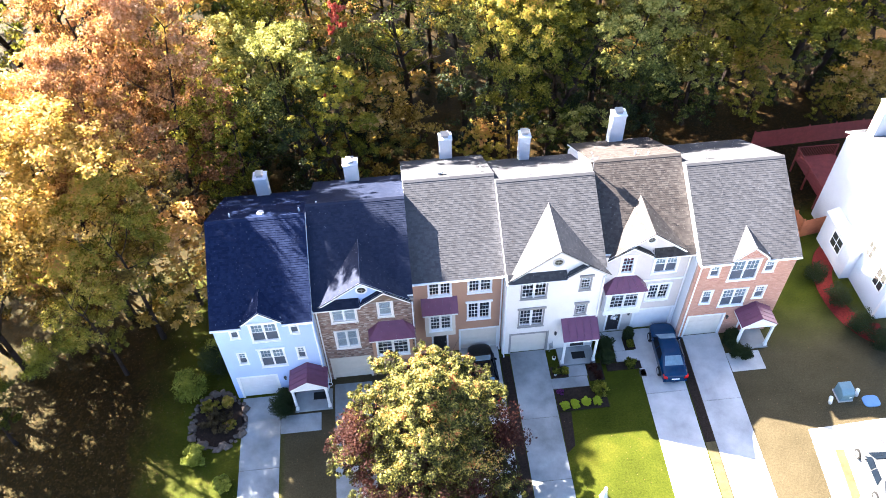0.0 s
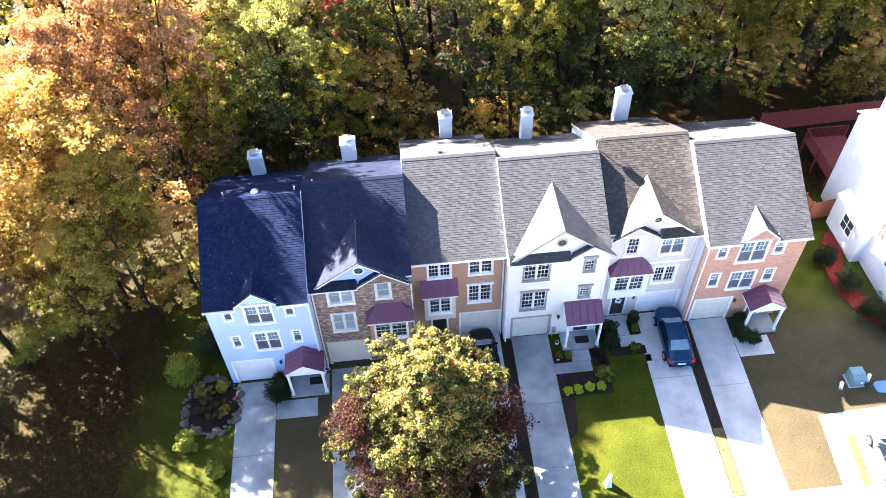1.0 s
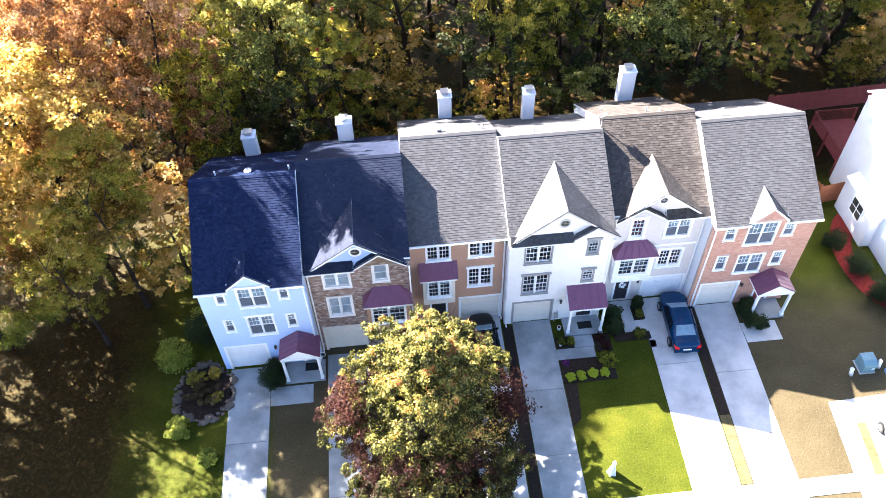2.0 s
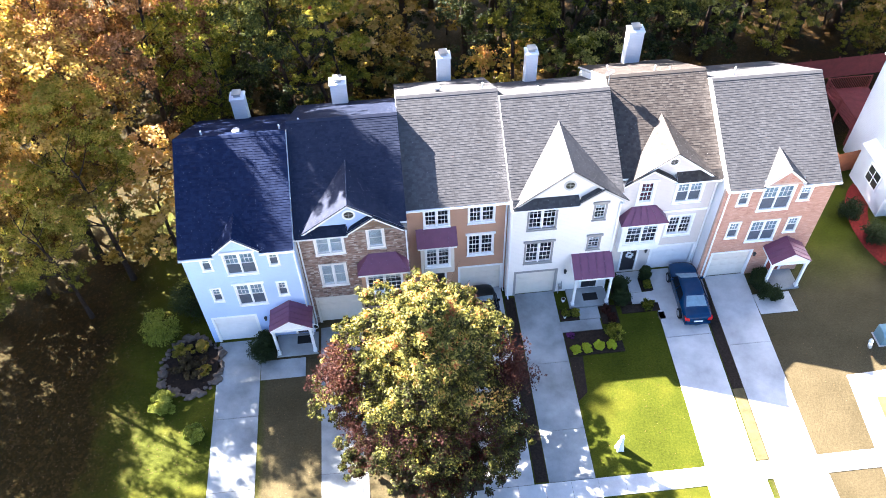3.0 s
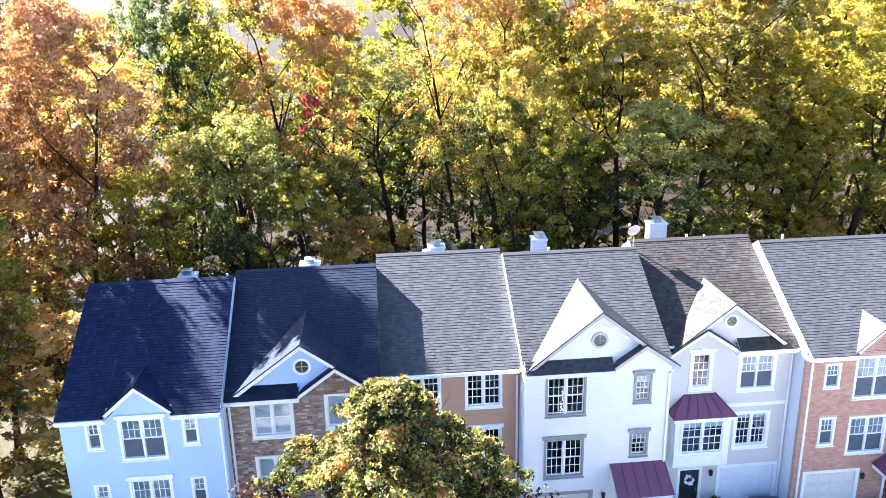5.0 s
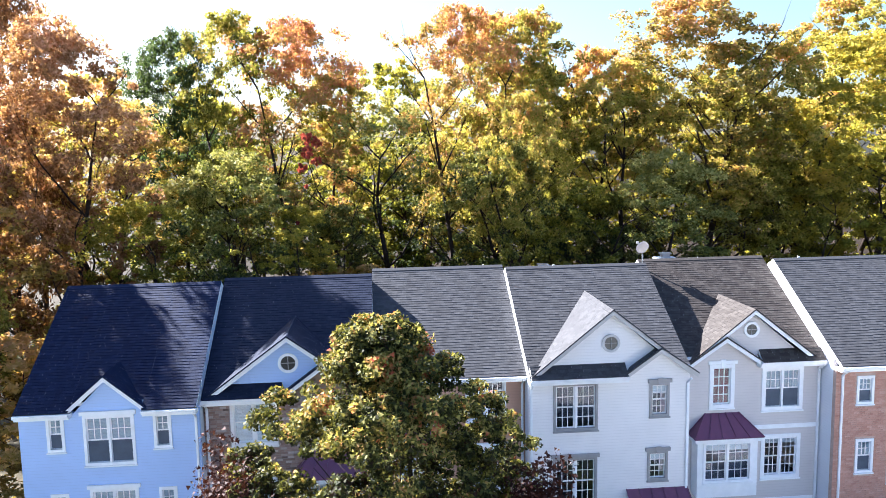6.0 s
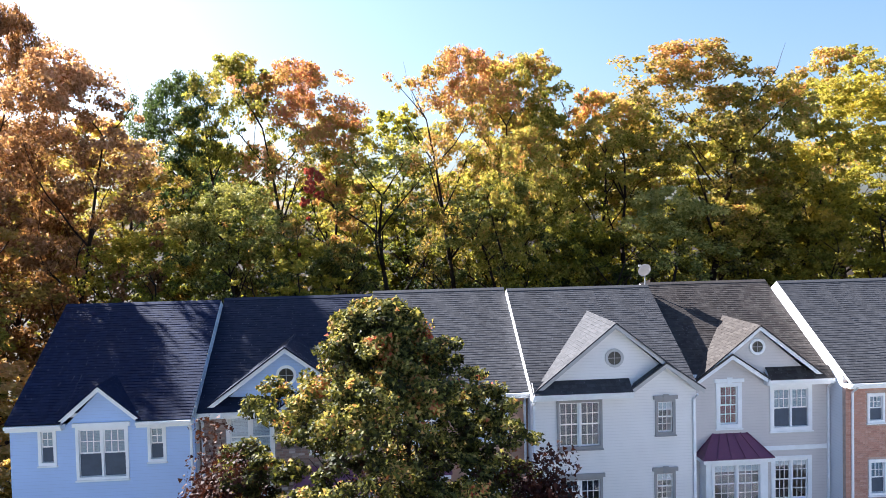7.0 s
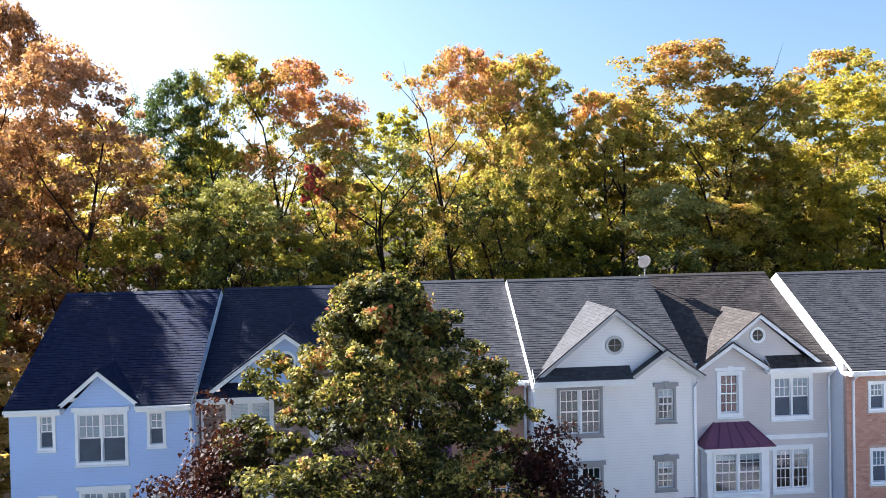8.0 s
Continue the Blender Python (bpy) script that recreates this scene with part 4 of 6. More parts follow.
def build_h5():
    yf = FRONT[4]
    wins = [(13.68, 14.4, 6.35, 7.85, False), (15.85, 17.25, 6.15, 7.65, True), (15.88, 17.22, 3.3, 4.85, True)]
    gd, dr = (15.3, 17.85, 0.0, 2.2), (13.45, 14.35, 0.14, 2.2)
    h = shell(4, M_GREYSIDE, M_WHITESIDE, M_ROOF_C, M_WHITE, "warm grey sided townhouse with white trim and brown-grey roof", [w[:4] for w in wins] + [gd, dr], gaps=[(12.3, 15.45)])
    for k, (a, b, c, d, tw) in enumerate(wins):
        window(h, a, b, c, d, yf, M_WHITE, tw, grid="upper" if k == 1 else True, header=not tw, blind=(0, 0.5, 0.15)[k], tw=0.16)
    bm = bmesh.new()
    for i in range(12):
        x = 13.74 + i * 0.05
        prism(bm, [(x, yf + 0.13, 6.37), (x + 0.025, yf + 0.1, 6.37), (x + 0.05, yf + 0.13, 6.37)], (0, 0, 1.4))
    part("curtain", bm, M_CURTAIN, h, "dark red window curtain")
    panel_door(h, *gd, yf, M_GARAGEW, M_WHITE, "white panelled garage door")
    entry_door(h, *dr, yf, M_DOORDARK, wreath=True)
    gable_front(h, yf, 15.2, 2.62, 10.22, M_GREYSIDE, M_ROOF_C, M_WHITE, vent=(9.35, 0.22), seed=23)
    gable_front(h, yf, 14.05, 1.5, 9.15, M_GREYSIDE, M_ROOF_C, M_WHITE, out=0.05, seed=25, wall_bottom=7.985)
    pent(h, 15.5, EDGES[5] - 0.05, yf, M_ROOF_C, 26)
    bay(h, 12.85, 15.3, yf, 0.6, 2.75, 5.2, 6.0, M_WHITE, hip=True)
    bm = bmesh.new()
    box(bm, 15.32, yf - 0.03, 5.25, EDGES[5] - 0.01, yf - 0.002, 5.42)
    part("belt_course", bm, M_WHITE, h, "white belt course")
    downspout(h, EDGES[5] - 0.1, yf)
    lantern(h, 14.85, yf, 2.0)


def build_h6():
    yf = FRONT[5]
    wins = [(19.1, 19.62, 6.55, 7.5, False), (20.45, 22.15, 5.95, 7.75, True), (22.65, 23.2, 6.55, 7.5, False),
            (19.15, 19.7, 3.75, 4.95, False), (20.5, 22.05, 3.25, 4.9, True), (22.68, 23.25, 3.85, 4.95, False)]
    gd, dr = (18.75, 21.1, 0.0, 2.25), (22.5, 23.4, 0.14, 2.2)
    h = shell(5, M_MORTAR_BRICK, M_WHITESIDE, M_ROOF_B, M_WHITE, "red brick-fronted end townhouse with grey roof and white-posted porch", [w[:4] for w in wins] + [gd, dr], gaps=[(20.2, 22.5)])
    for a, b, c, d, tw in wins:
        window(h, a, b, c, d, yf, M_WHITE, tw, grid="upper", header=False, blind=0.5)
    panel_door(h, *gd, yf, M_GARAGE, M_WHITE, "cream panelled garage door")
    entry_door(h, *dr, yf, M_REDWOOD)
    gable_front(h, yf, 21.35, 1.25, 9.3, M_BRICK, M_ROOF_B, M_WHITE, seed=29, wall_bottom=7.985)
    wall = next(o for o in h.children if o.name.startswith("front_wall"))
    cut = [(a - 0.14, b + 0.14, c - 0.16, d + 0.11) for a, b, c, d, tw in wins] + [(gd[0] - 0.14, gd[1] + 0.14, gd[2], gd[3] + 0.14), (dr[0] - 0.14, dr[1] + 0.14, dr[2], dr[3] + 0.14)]
    courses(wall, EDGES[5], EDGES[6], 0.0, 7.86, yf, cut, 0.225, 0.0855, 0.011, M_BRICKPIECE, "brick", "rows of red bricks", 6, lambda x, z: z > 3.0 and x < 20.4)
    porch(h, 21.75, 24.2, yf, 1.5, 2.6, 3.4)
    downspout(h, EDGES[5] + 0.25, yf)
    lantern(h, 21.35, yf, 2.0)


for build in (build_h1, build_h2, build_h3, build_h4, build_h5, build_h6):
    build()


# chimneys
def chimney(x, y, top, w=0.95, d=0.75):
    c = thing("chimney", "pale sided chimney chase with a metal flue cap", "chimney", (x, y, 0), "chimneys of the row")
    bm = bmesh.new()
    box(bm, x - w / 2, y - d / 2, 0, x + w / 2, y + d / 2, top - 0.25)
    part("chase", bm, M_CHIM, c)
    bm = bmesh.new()
    box(bm, x - w / 2 - 0.05, y - d / 2 - 0.05, top - 0.25, x + w / 2 + 0.05, y + d / 2 + 0.05, top - 0.15)
    part("crown", bevelled(bm, 0.012), M_CHIM, c)
    bm = bmesh.new()
    box(bm, x - 0.2, y - 0.2, top - 0.15, x + 0.2, y + 0.2, top + 0.05)
    box(bm, x - 0.27, y - 0.27, top + 0.05, x + 0.27, y + 0.27, top + 0.1)
    part("flue_cap", bm, M_GREYMETAL, c, "grey metal flue cap")


for cx, cy, ct, cw in ((-9.05, 38.95, 10.0, 0.82), (-3.05, 39.4, 10.15, 0.95), (3.52, 41.1, 10.22, 0.85), (8.86, 40.1, 10.72, 0.72), (15.6, 41.2, 10.95, 0.95)):
    chimney(cx, cy, ct, cw)

# ---- ground ----
bm = bmesh.new()
n = 60
grid = []
for i in range(n + 1):
    row = []
    for j in range(n + 1):
        u, v = i / n * 2 - 1, j / n * 2 - 1
        x, y = 6 + 60 * u + 840 * u ** 5, 30 + 60 * v + 840 * v ** 5
        far = max(0.0, max(abs(x - 6) - 24, y - 46, 12 - y))
        z = -0.004 + (0.25 * noise.noise(Vector((x * 0.07, y * 0.07, 0))) - 0.02 * min(far, 25)) * min(1, far / 12)
        row.append(bm.verts.new((x, y, z)))
    grid.append(row)
for i in range(n):
    for j in range(n):
        bm.faces.new((grid[i][j], grid[i + 1][j], grid[i + 1][j + 1], grid[i][j + 1]))
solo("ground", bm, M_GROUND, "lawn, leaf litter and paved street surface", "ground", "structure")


def slab_run(name, label, xa, xb, y_top, y_end, shift, joints, mat=M_CONCRETE):
    """A concrete drive in slabs with open joints; shift is how far its foot lies aside."""
    drive = thing(name, label, "driveway", ((xa + xb) / 2, y_top, 0), "concrete driveways", "structure")
    ys = [y_top] + list(joints) + [y_end]
    for a, b in zip(ys, ys[1:]):
        bm = bmesh.new()
        t0, t1 = (y_top - a) / (y_top - y_end), (y_top - b) / (y_top - y_end)
        p = [(xa + shift * t0, a - 0.012), (xa + shift * t1, b + 0.012), (xb + shift * t1, b + 0.012), (xb + shift * t0, a - 0.012)]
        prism(bm, [(x, y, 0.0) for x, y in p], (0, 0, 0.03))
        part("slab", bm, mat, drive)
    return drive


for k, (xa, xb, yt, sh) in enumerate(((-11.45, -8.95, 28.1, 0.1), (-5.4, -2.9, 28.5, 0.0), (3.2, 5.85, 30.45, -0.3), (6.6, 9.05, 29.65, -0.25), (15.2, 17.95, 30.6, -0.7), (18.7, 21.25, 29.65, -0.7))):
    slab_run("driveway", "grey concrete driveway with open joints", xa, xb, yt, 17.22, sh * 0.63, [yt - 5.2, yt - 9.5], M_CONCDARK if k in (0, 1, 3) else M_CONCRETE)
    slab_run("driveway", "concrete drive apron at the street", xa + sh * 0.65 - 0.2, xb + sh * 0.65 + 0.2, 16.15, 12.0, 0.0, [14.0])


def pad(name, label, x0, y0, x1, y1, mat=M_CONCRETE, h=0.04, cat="path"):
    bm = bmesh.new()
    box(bm, x0, y0, 0.0, x1, y1, h)
    return solo(name, bevelled(bm, 0.012), mat, label, cat, "structure")


pad("walkway", "dark mottled concrete walk from the drive to the porch", -8.9, 25.2, -6.3, 26.5, M_CONCDARK)
pad("walkway", "dark mottled concrete walk from the drive to the porch", 9.0, 26.45, 11.45, 27.25, M_CONCDARK)
sidewalk = thing("sidewalk", "pale concrete sidewalk of square slabs along the street", "sidewalk", (0, 16.7, 0), "", "structure")
for k in range(36):
    bm = bmesh.new()
    box(bm, -26 + k * 1.4, 16.17, -0.02, -26 + k * 1.4 + 1.385, 17.2, 0.034)
    part("slab", bm, M_CONCRETE, sidewalk)
pad("walkway", "dark mottled concrete walk up to the awning porch", 10.25, 27.27, 11.52, 28.14, M_CONCDARK)
pad("walkway", "concrete walk beside the planted bed", 13.75, 28.92, 14.5, 30.0)
pad("walkway", "concrete walk along the planted bed", 13.7, 28.05, 15.2, 28.9)
pad("walkway", "concrete walk from the drive to the porch", 21.2, 26.4, 23.5, 27.9)
pad("walkway", "concrete entry path at the grey house", 13.0, 30.0, 15.15, 30.58)
pad("planting_bed", "dark mulched planting bed by the steps", 9.1, 27.28, 10.22, 28.14, M_MULCH, 0.06, "bed")
pad("planting_bed", "dark mulched planting bed with lime shrubs", 9.05, 24.75, 12.4, 26.42, M_MULCH, 0.06, "bed")
pad("planting_bed", "dark mulched planting bed between the paths", 14.53, 28.95, 15.25, 30.0, M_MULCH, 0.12, "bed")
pad("planting_bed", "narrow dark mulched bed before the path", 12.9, 27.4, 15.25, 28.0, M_MULCH, 0.07, "bed")
pad("planting_bed", "dark mulched bed with red-leaved plants", 11.55, 26.8, 12.6, 28.12, M_MULCH, 0.07, "bed")
pad("planting_bed", "dark mulched bed between the two houses", 12.6, 28.05, 13.68, 29.95, M_MULCH, 0.07, "bed")
pad("drain_cover", "dark square drain cover beside the driveway", 15.0, 26.75, 15.45, 27.3, M_BLACKMETAL, 0.03, "cover")


def strip(label, pts, mat):
    bm = bmesh.new()
    prism(bm, [(x, y, 0.0) for x, y in pts], (0, 0, 0.02))
    return solo("planting_strip", bm, mat, label, "bed", "structure")


# dark half stops at the houses' shadow edge: shade is in its colour
strip("dark planting strip between two driveways", [(18.05, 29.4), (17.74, 21.6), (18.36, 21.6), (18.62, 29.4)], M_MULCH)
strip("pale dry grass strip between two driveways", [(17.74, 21.58), (17.57, 17.25), (18.19, 17.25), (18.36, 21.58)], M_DRYGRASS)
strip("dark planting strip between two driveways", [(5.92, 29.4), (5.75, 17.3), (6.4, 17.3), (6.55, 29.4)], M_MULCH)
strip("dark mulched edging along the driveway", [(9.06, 24.7), (9.0, 21.8), (9.6, 22.3), (9.85, 24.7)], M_MULCH)
bm = bmesh.new()
prism(bm, [(24.45, 21.72, 0), (23.1, 8.0, 0), (36.0, 8.0, 0), (36.0, 22.2, 0)], (0, 0, 0.03))
solo("parking_apron", bevelled(bm, 0.012), M_CONCRETE, "sunlit concrete apron at the neighbouring drive", "pavement", "structure")
bm = bmesh.new()
prism(bm, [(25.5, 20.2, 0), (25.15, 17.0, 0), (25.7, 17.0, 0), (26.05, 20.15, 0)], (0, 0, 0.045))
solo("grass_strip", bevelled(bm, 0.01), M_DRYGRASS, "strip of pale dry grass between two drives", "grass", "structure")


# ---- trees ----
def leaves(centres, radii, per, size, rnd, flat=0.7, outward=None):
    """Leaf triangles in sprays around the given centres; outward is the way each spray faces."""
    c = np.repeat(centres, per, axis=0)
    r = np.repeat(radii, per)[:, None]
    k = len(c)
    d = rnd.normal(size=(k, 3))
    d /= np.linalg.norm(d, axis=1, keepdims=True)
    p = c + d * r * (rnd.random((k, 1)) ** 0.45) * np.array([1, 1, flat])
    nrm = rnd.normal(size=(k, 3)) * 0.85 + np.array([0, 0, 0.6]) + d * 0.4
    if outward is not None:
        nrm += np.repeat(outward, per, axis=0) * 0.4
    nrm /= np.linalg.norm(nrm, axis=1, keepdims=True)
    a = np.cross(nrm, rnd.normal(size=(k, 3)))
    a /= np.linalg.norm(a, axis=1, keepdims=True)
    b = np.cross(nrm, a)
    s = size * rnd.uniform(0.6, 1.35, (k, 1))
    v = np.empty((k, 3, 3))
    v[:, 0] = p - a * s * 0.75 - b * s * 0.45
    v[:, 1] = p + a * s * 0.75 - b * s * 0.45
    v[:, 2] = p + b * s * 0.95 - nrm * s * 0.15
    return v.reshape(-1, 3)


def leaf_mesh(name, verts, material, corners=3):
    k = len(verts) // corners
    me = bpy.data.meshes.new(name)
    me.vertices.add(len(verts))
    me.vertices.foreach_set("co", verts.astype(np.float32).ravel())
    me.loops.add(len(verts))
    me.loops.foreach_set("vertex_index", np.arange(len(verts), dtype=np.int32))
    me.polygons.add(k)
    me.polygons.foreach_set("loop_start", np.arange(0, len(verts), corners, dtype=np.int32))
    me.update(calc_edges=True)
    me.materials.append(material)
    return me


def limb(bm, p, d, length, r, rnd, depth, tips, seg=5, steps=4, spread=0.55):
    """A bending, tapering branch that forks; its ends are gathered in tips."""
    q = Vector(p)
    d = Vector(d).normalized()
    for i in range(steps):
        w = Vector((rnd.gauss(0, 1), rnd.gauss(0, 1), rnd.gauss(0, 0.5))) * 0.13
        e = (d + w).normalized()
        e.z += 0.06
        n2 = q + e * length / steps
        tube(bm, q, n2, r * (1 - 0.6 * i / steps), r * (1 - 0.6 * (i + 1) / steps), seg)
        if depth > 0 and i >= 1:
            side = Vector((rnd.gauss(0, 1), rnd.gauss(0, 1), rnd.gauss(0.2, 0.5))).normalized()
            limb(bm, n2, (e + side * spread * 1.6).normalized(), length * rnd.uniform(0.45, 0.65), r * 0.45 * (1 - 0.4 * i / steps), rnd, depth - 1, tips, 3, 2, spread)
        q, d = n2, e
        if i >= 1:
            tips.append(q.copy())


def make_tree(name, label, height, width, leaf, seed, lobes=16, clusters=14, per=32, size=0.12, base=0.3, shape="round", trunk_r=0.2, bare=0.0):
    """A trunk with forking limbs and a crown of lobes, each a shell of leaf sprays."""
    rnd = random.Random(seed)
    npr = np.random.default_rng(seed)
    t = thing(name, label, "tree", (0, 0, 0))
    bm = bmesh.new()
    tips = []
    q = Vector((0, 0, -0.3))
    d = Vector((0, 0, 1))
    steps = 7
    for i in range(steps):
        e = (d + Vector((rnd.gauss(0, 0.06), rnd.gauss(0, 0.06), 0))).normalized()
        n2 = q + e * height * 0.84 / steps
        tube(bm, q, n2, trunk_r * (1 - 0.85 * i / steps) * (1.3 if i == 0 else 1), trunk_r * (1 - 0.85 * (i + 1) / steps), 7)
        frac = (i + 1) / steps
        if frac > base * 0.8:
            for k in range(2):
                a = rnd.random() * 6.283
                reach = width * 0.5 * (math.sin(math.pi * min(1, (frac - base * 0.6) / (1.15 - base * 0.6))) * (0.75 if shape != "cone" else 0.4) + 0.15)
                limb(bm, n2, (math.cos(a), math.sin(a), 0.8), max(0.6, reach), trunk_r * 0.42 * (1 - 0.6 * frac), rnd, 1, tips)
        q, d = n2, e
    part("trunk", bm, M_BARK, t, "rough brown trunk and limbs", True)
    cs, rs, out = [], [], []
    bot = height * base
    for k in range(lobes):
        f = (k + 0.5) / lobes
        f = f ** (0.8 if shape != "cone" else 1.4)
        if shape == "cone":
            prof = 0.85 + 0.15 * f / 0.34 if f < 0.34 else max(0.06, 1 - ((f - 0.34) / 0.66) ** 1.9)
        else:
            prof = math.sqrt(max(0.05, 1 - (abs(f - 0.45) / 0.6) ** 2.6))
        a = k * 2.4 + npr.uniform(-0.5, 0.5)
        lr = width * npr.uniform(0.16, 0.26) * {"round": 1, "cone": 0.42}[shape]
        rad = max(0.0, width / 2 * prof - lr * 0.75) * npr.uniform(0.75, 1.1)
        if shape == "cone" and k % 3 == 0 and f < 0.8:
            rad *= 0.5
            lr *= 1.35
        if f > 0.88:
            rad *= 0.4
        z = bot + f * (height - bot)
        z = min(z, height - lr * 0.75)
        centre = np.array([rad * math.cos(a), rad * math.sin(a), z])
        if bare and npr.random() < bare:
            continue
        for j in range(clusters):
            v = npr.normal(size=3)
            v /= np.linalg.norm(v)
            if v[2] < -0.2 and npr.random() < 0.75:
                v[2] *= -1
            out.append(v)
            cs.append(centre + v * lr * npr.uniform(0.55, 1.05) * np.array([1, 1, 0.7]))
            rs.append(lr * npr.uniform(0.17, 0.33))
    keep = 0.12 if not bare else 0.5
    for p in tips:
        if npr.random() < keep:
            cs.append(np.array(p) + npr.normal(size=3) * 0.2)
            rs.append(width * 0.05)
            out.append(np.array([0.0, 0.0, 1.0]))
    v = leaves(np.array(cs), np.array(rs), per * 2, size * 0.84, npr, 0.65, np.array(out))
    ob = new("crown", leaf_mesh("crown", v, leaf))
    ob.parent = t
    ob["label"] = "crown of many small leaves"
    return t


KINDS = {}
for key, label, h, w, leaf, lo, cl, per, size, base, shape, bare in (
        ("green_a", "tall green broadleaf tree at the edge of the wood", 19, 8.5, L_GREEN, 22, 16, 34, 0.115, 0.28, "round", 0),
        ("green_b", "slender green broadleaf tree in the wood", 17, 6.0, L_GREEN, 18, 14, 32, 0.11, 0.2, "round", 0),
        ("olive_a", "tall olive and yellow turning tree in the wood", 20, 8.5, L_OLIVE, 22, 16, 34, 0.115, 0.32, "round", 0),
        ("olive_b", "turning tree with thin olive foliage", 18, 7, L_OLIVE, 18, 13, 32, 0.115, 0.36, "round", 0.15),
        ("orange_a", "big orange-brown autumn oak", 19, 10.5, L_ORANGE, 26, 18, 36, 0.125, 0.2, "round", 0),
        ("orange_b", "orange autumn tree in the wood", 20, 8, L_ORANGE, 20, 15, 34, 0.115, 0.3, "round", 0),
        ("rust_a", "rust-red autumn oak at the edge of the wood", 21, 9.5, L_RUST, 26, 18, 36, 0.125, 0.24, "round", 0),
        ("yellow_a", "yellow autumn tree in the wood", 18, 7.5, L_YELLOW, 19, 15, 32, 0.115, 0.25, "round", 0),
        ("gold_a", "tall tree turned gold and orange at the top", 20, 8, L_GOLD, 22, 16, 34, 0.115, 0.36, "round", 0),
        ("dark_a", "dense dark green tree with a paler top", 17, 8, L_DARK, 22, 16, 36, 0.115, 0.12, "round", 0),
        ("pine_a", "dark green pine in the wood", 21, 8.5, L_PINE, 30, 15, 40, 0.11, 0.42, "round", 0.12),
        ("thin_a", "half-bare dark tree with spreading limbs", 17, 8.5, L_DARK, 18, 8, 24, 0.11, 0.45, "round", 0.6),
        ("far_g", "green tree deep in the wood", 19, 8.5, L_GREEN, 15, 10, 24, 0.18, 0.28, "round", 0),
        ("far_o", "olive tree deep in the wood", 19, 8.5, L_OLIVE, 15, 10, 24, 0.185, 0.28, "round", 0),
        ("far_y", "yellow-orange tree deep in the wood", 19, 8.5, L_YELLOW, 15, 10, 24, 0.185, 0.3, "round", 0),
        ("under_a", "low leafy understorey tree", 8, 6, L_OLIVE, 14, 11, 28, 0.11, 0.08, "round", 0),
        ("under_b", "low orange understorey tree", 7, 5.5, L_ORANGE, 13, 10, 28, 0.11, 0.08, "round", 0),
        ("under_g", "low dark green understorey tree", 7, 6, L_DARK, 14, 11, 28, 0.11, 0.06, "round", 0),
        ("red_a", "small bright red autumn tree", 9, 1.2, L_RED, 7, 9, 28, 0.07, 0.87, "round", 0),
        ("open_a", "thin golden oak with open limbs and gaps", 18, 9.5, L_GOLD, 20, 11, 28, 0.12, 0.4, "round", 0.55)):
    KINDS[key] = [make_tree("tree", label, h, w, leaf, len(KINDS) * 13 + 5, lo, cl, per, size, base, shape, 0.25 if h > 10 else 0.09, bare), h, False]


def plant(key, x, y, height, squash=1.0):
    tree, h, used = KINDS[key]
    k = height / h
    m = Matrix.LocRotScale((x, y, -0.1), Euler((0, 0, TREE_RND.random() * 6.283)), (k * squash, k * squash, k))
    if not used:
        KINDS[key][2] = True
        tree.matrix_basis = m
        tree["group"] = "trees of the wood"
        return tree
    c = copy_thing(tree, Matrix.Identity(4))
    c.matrix_basis = m
    return c


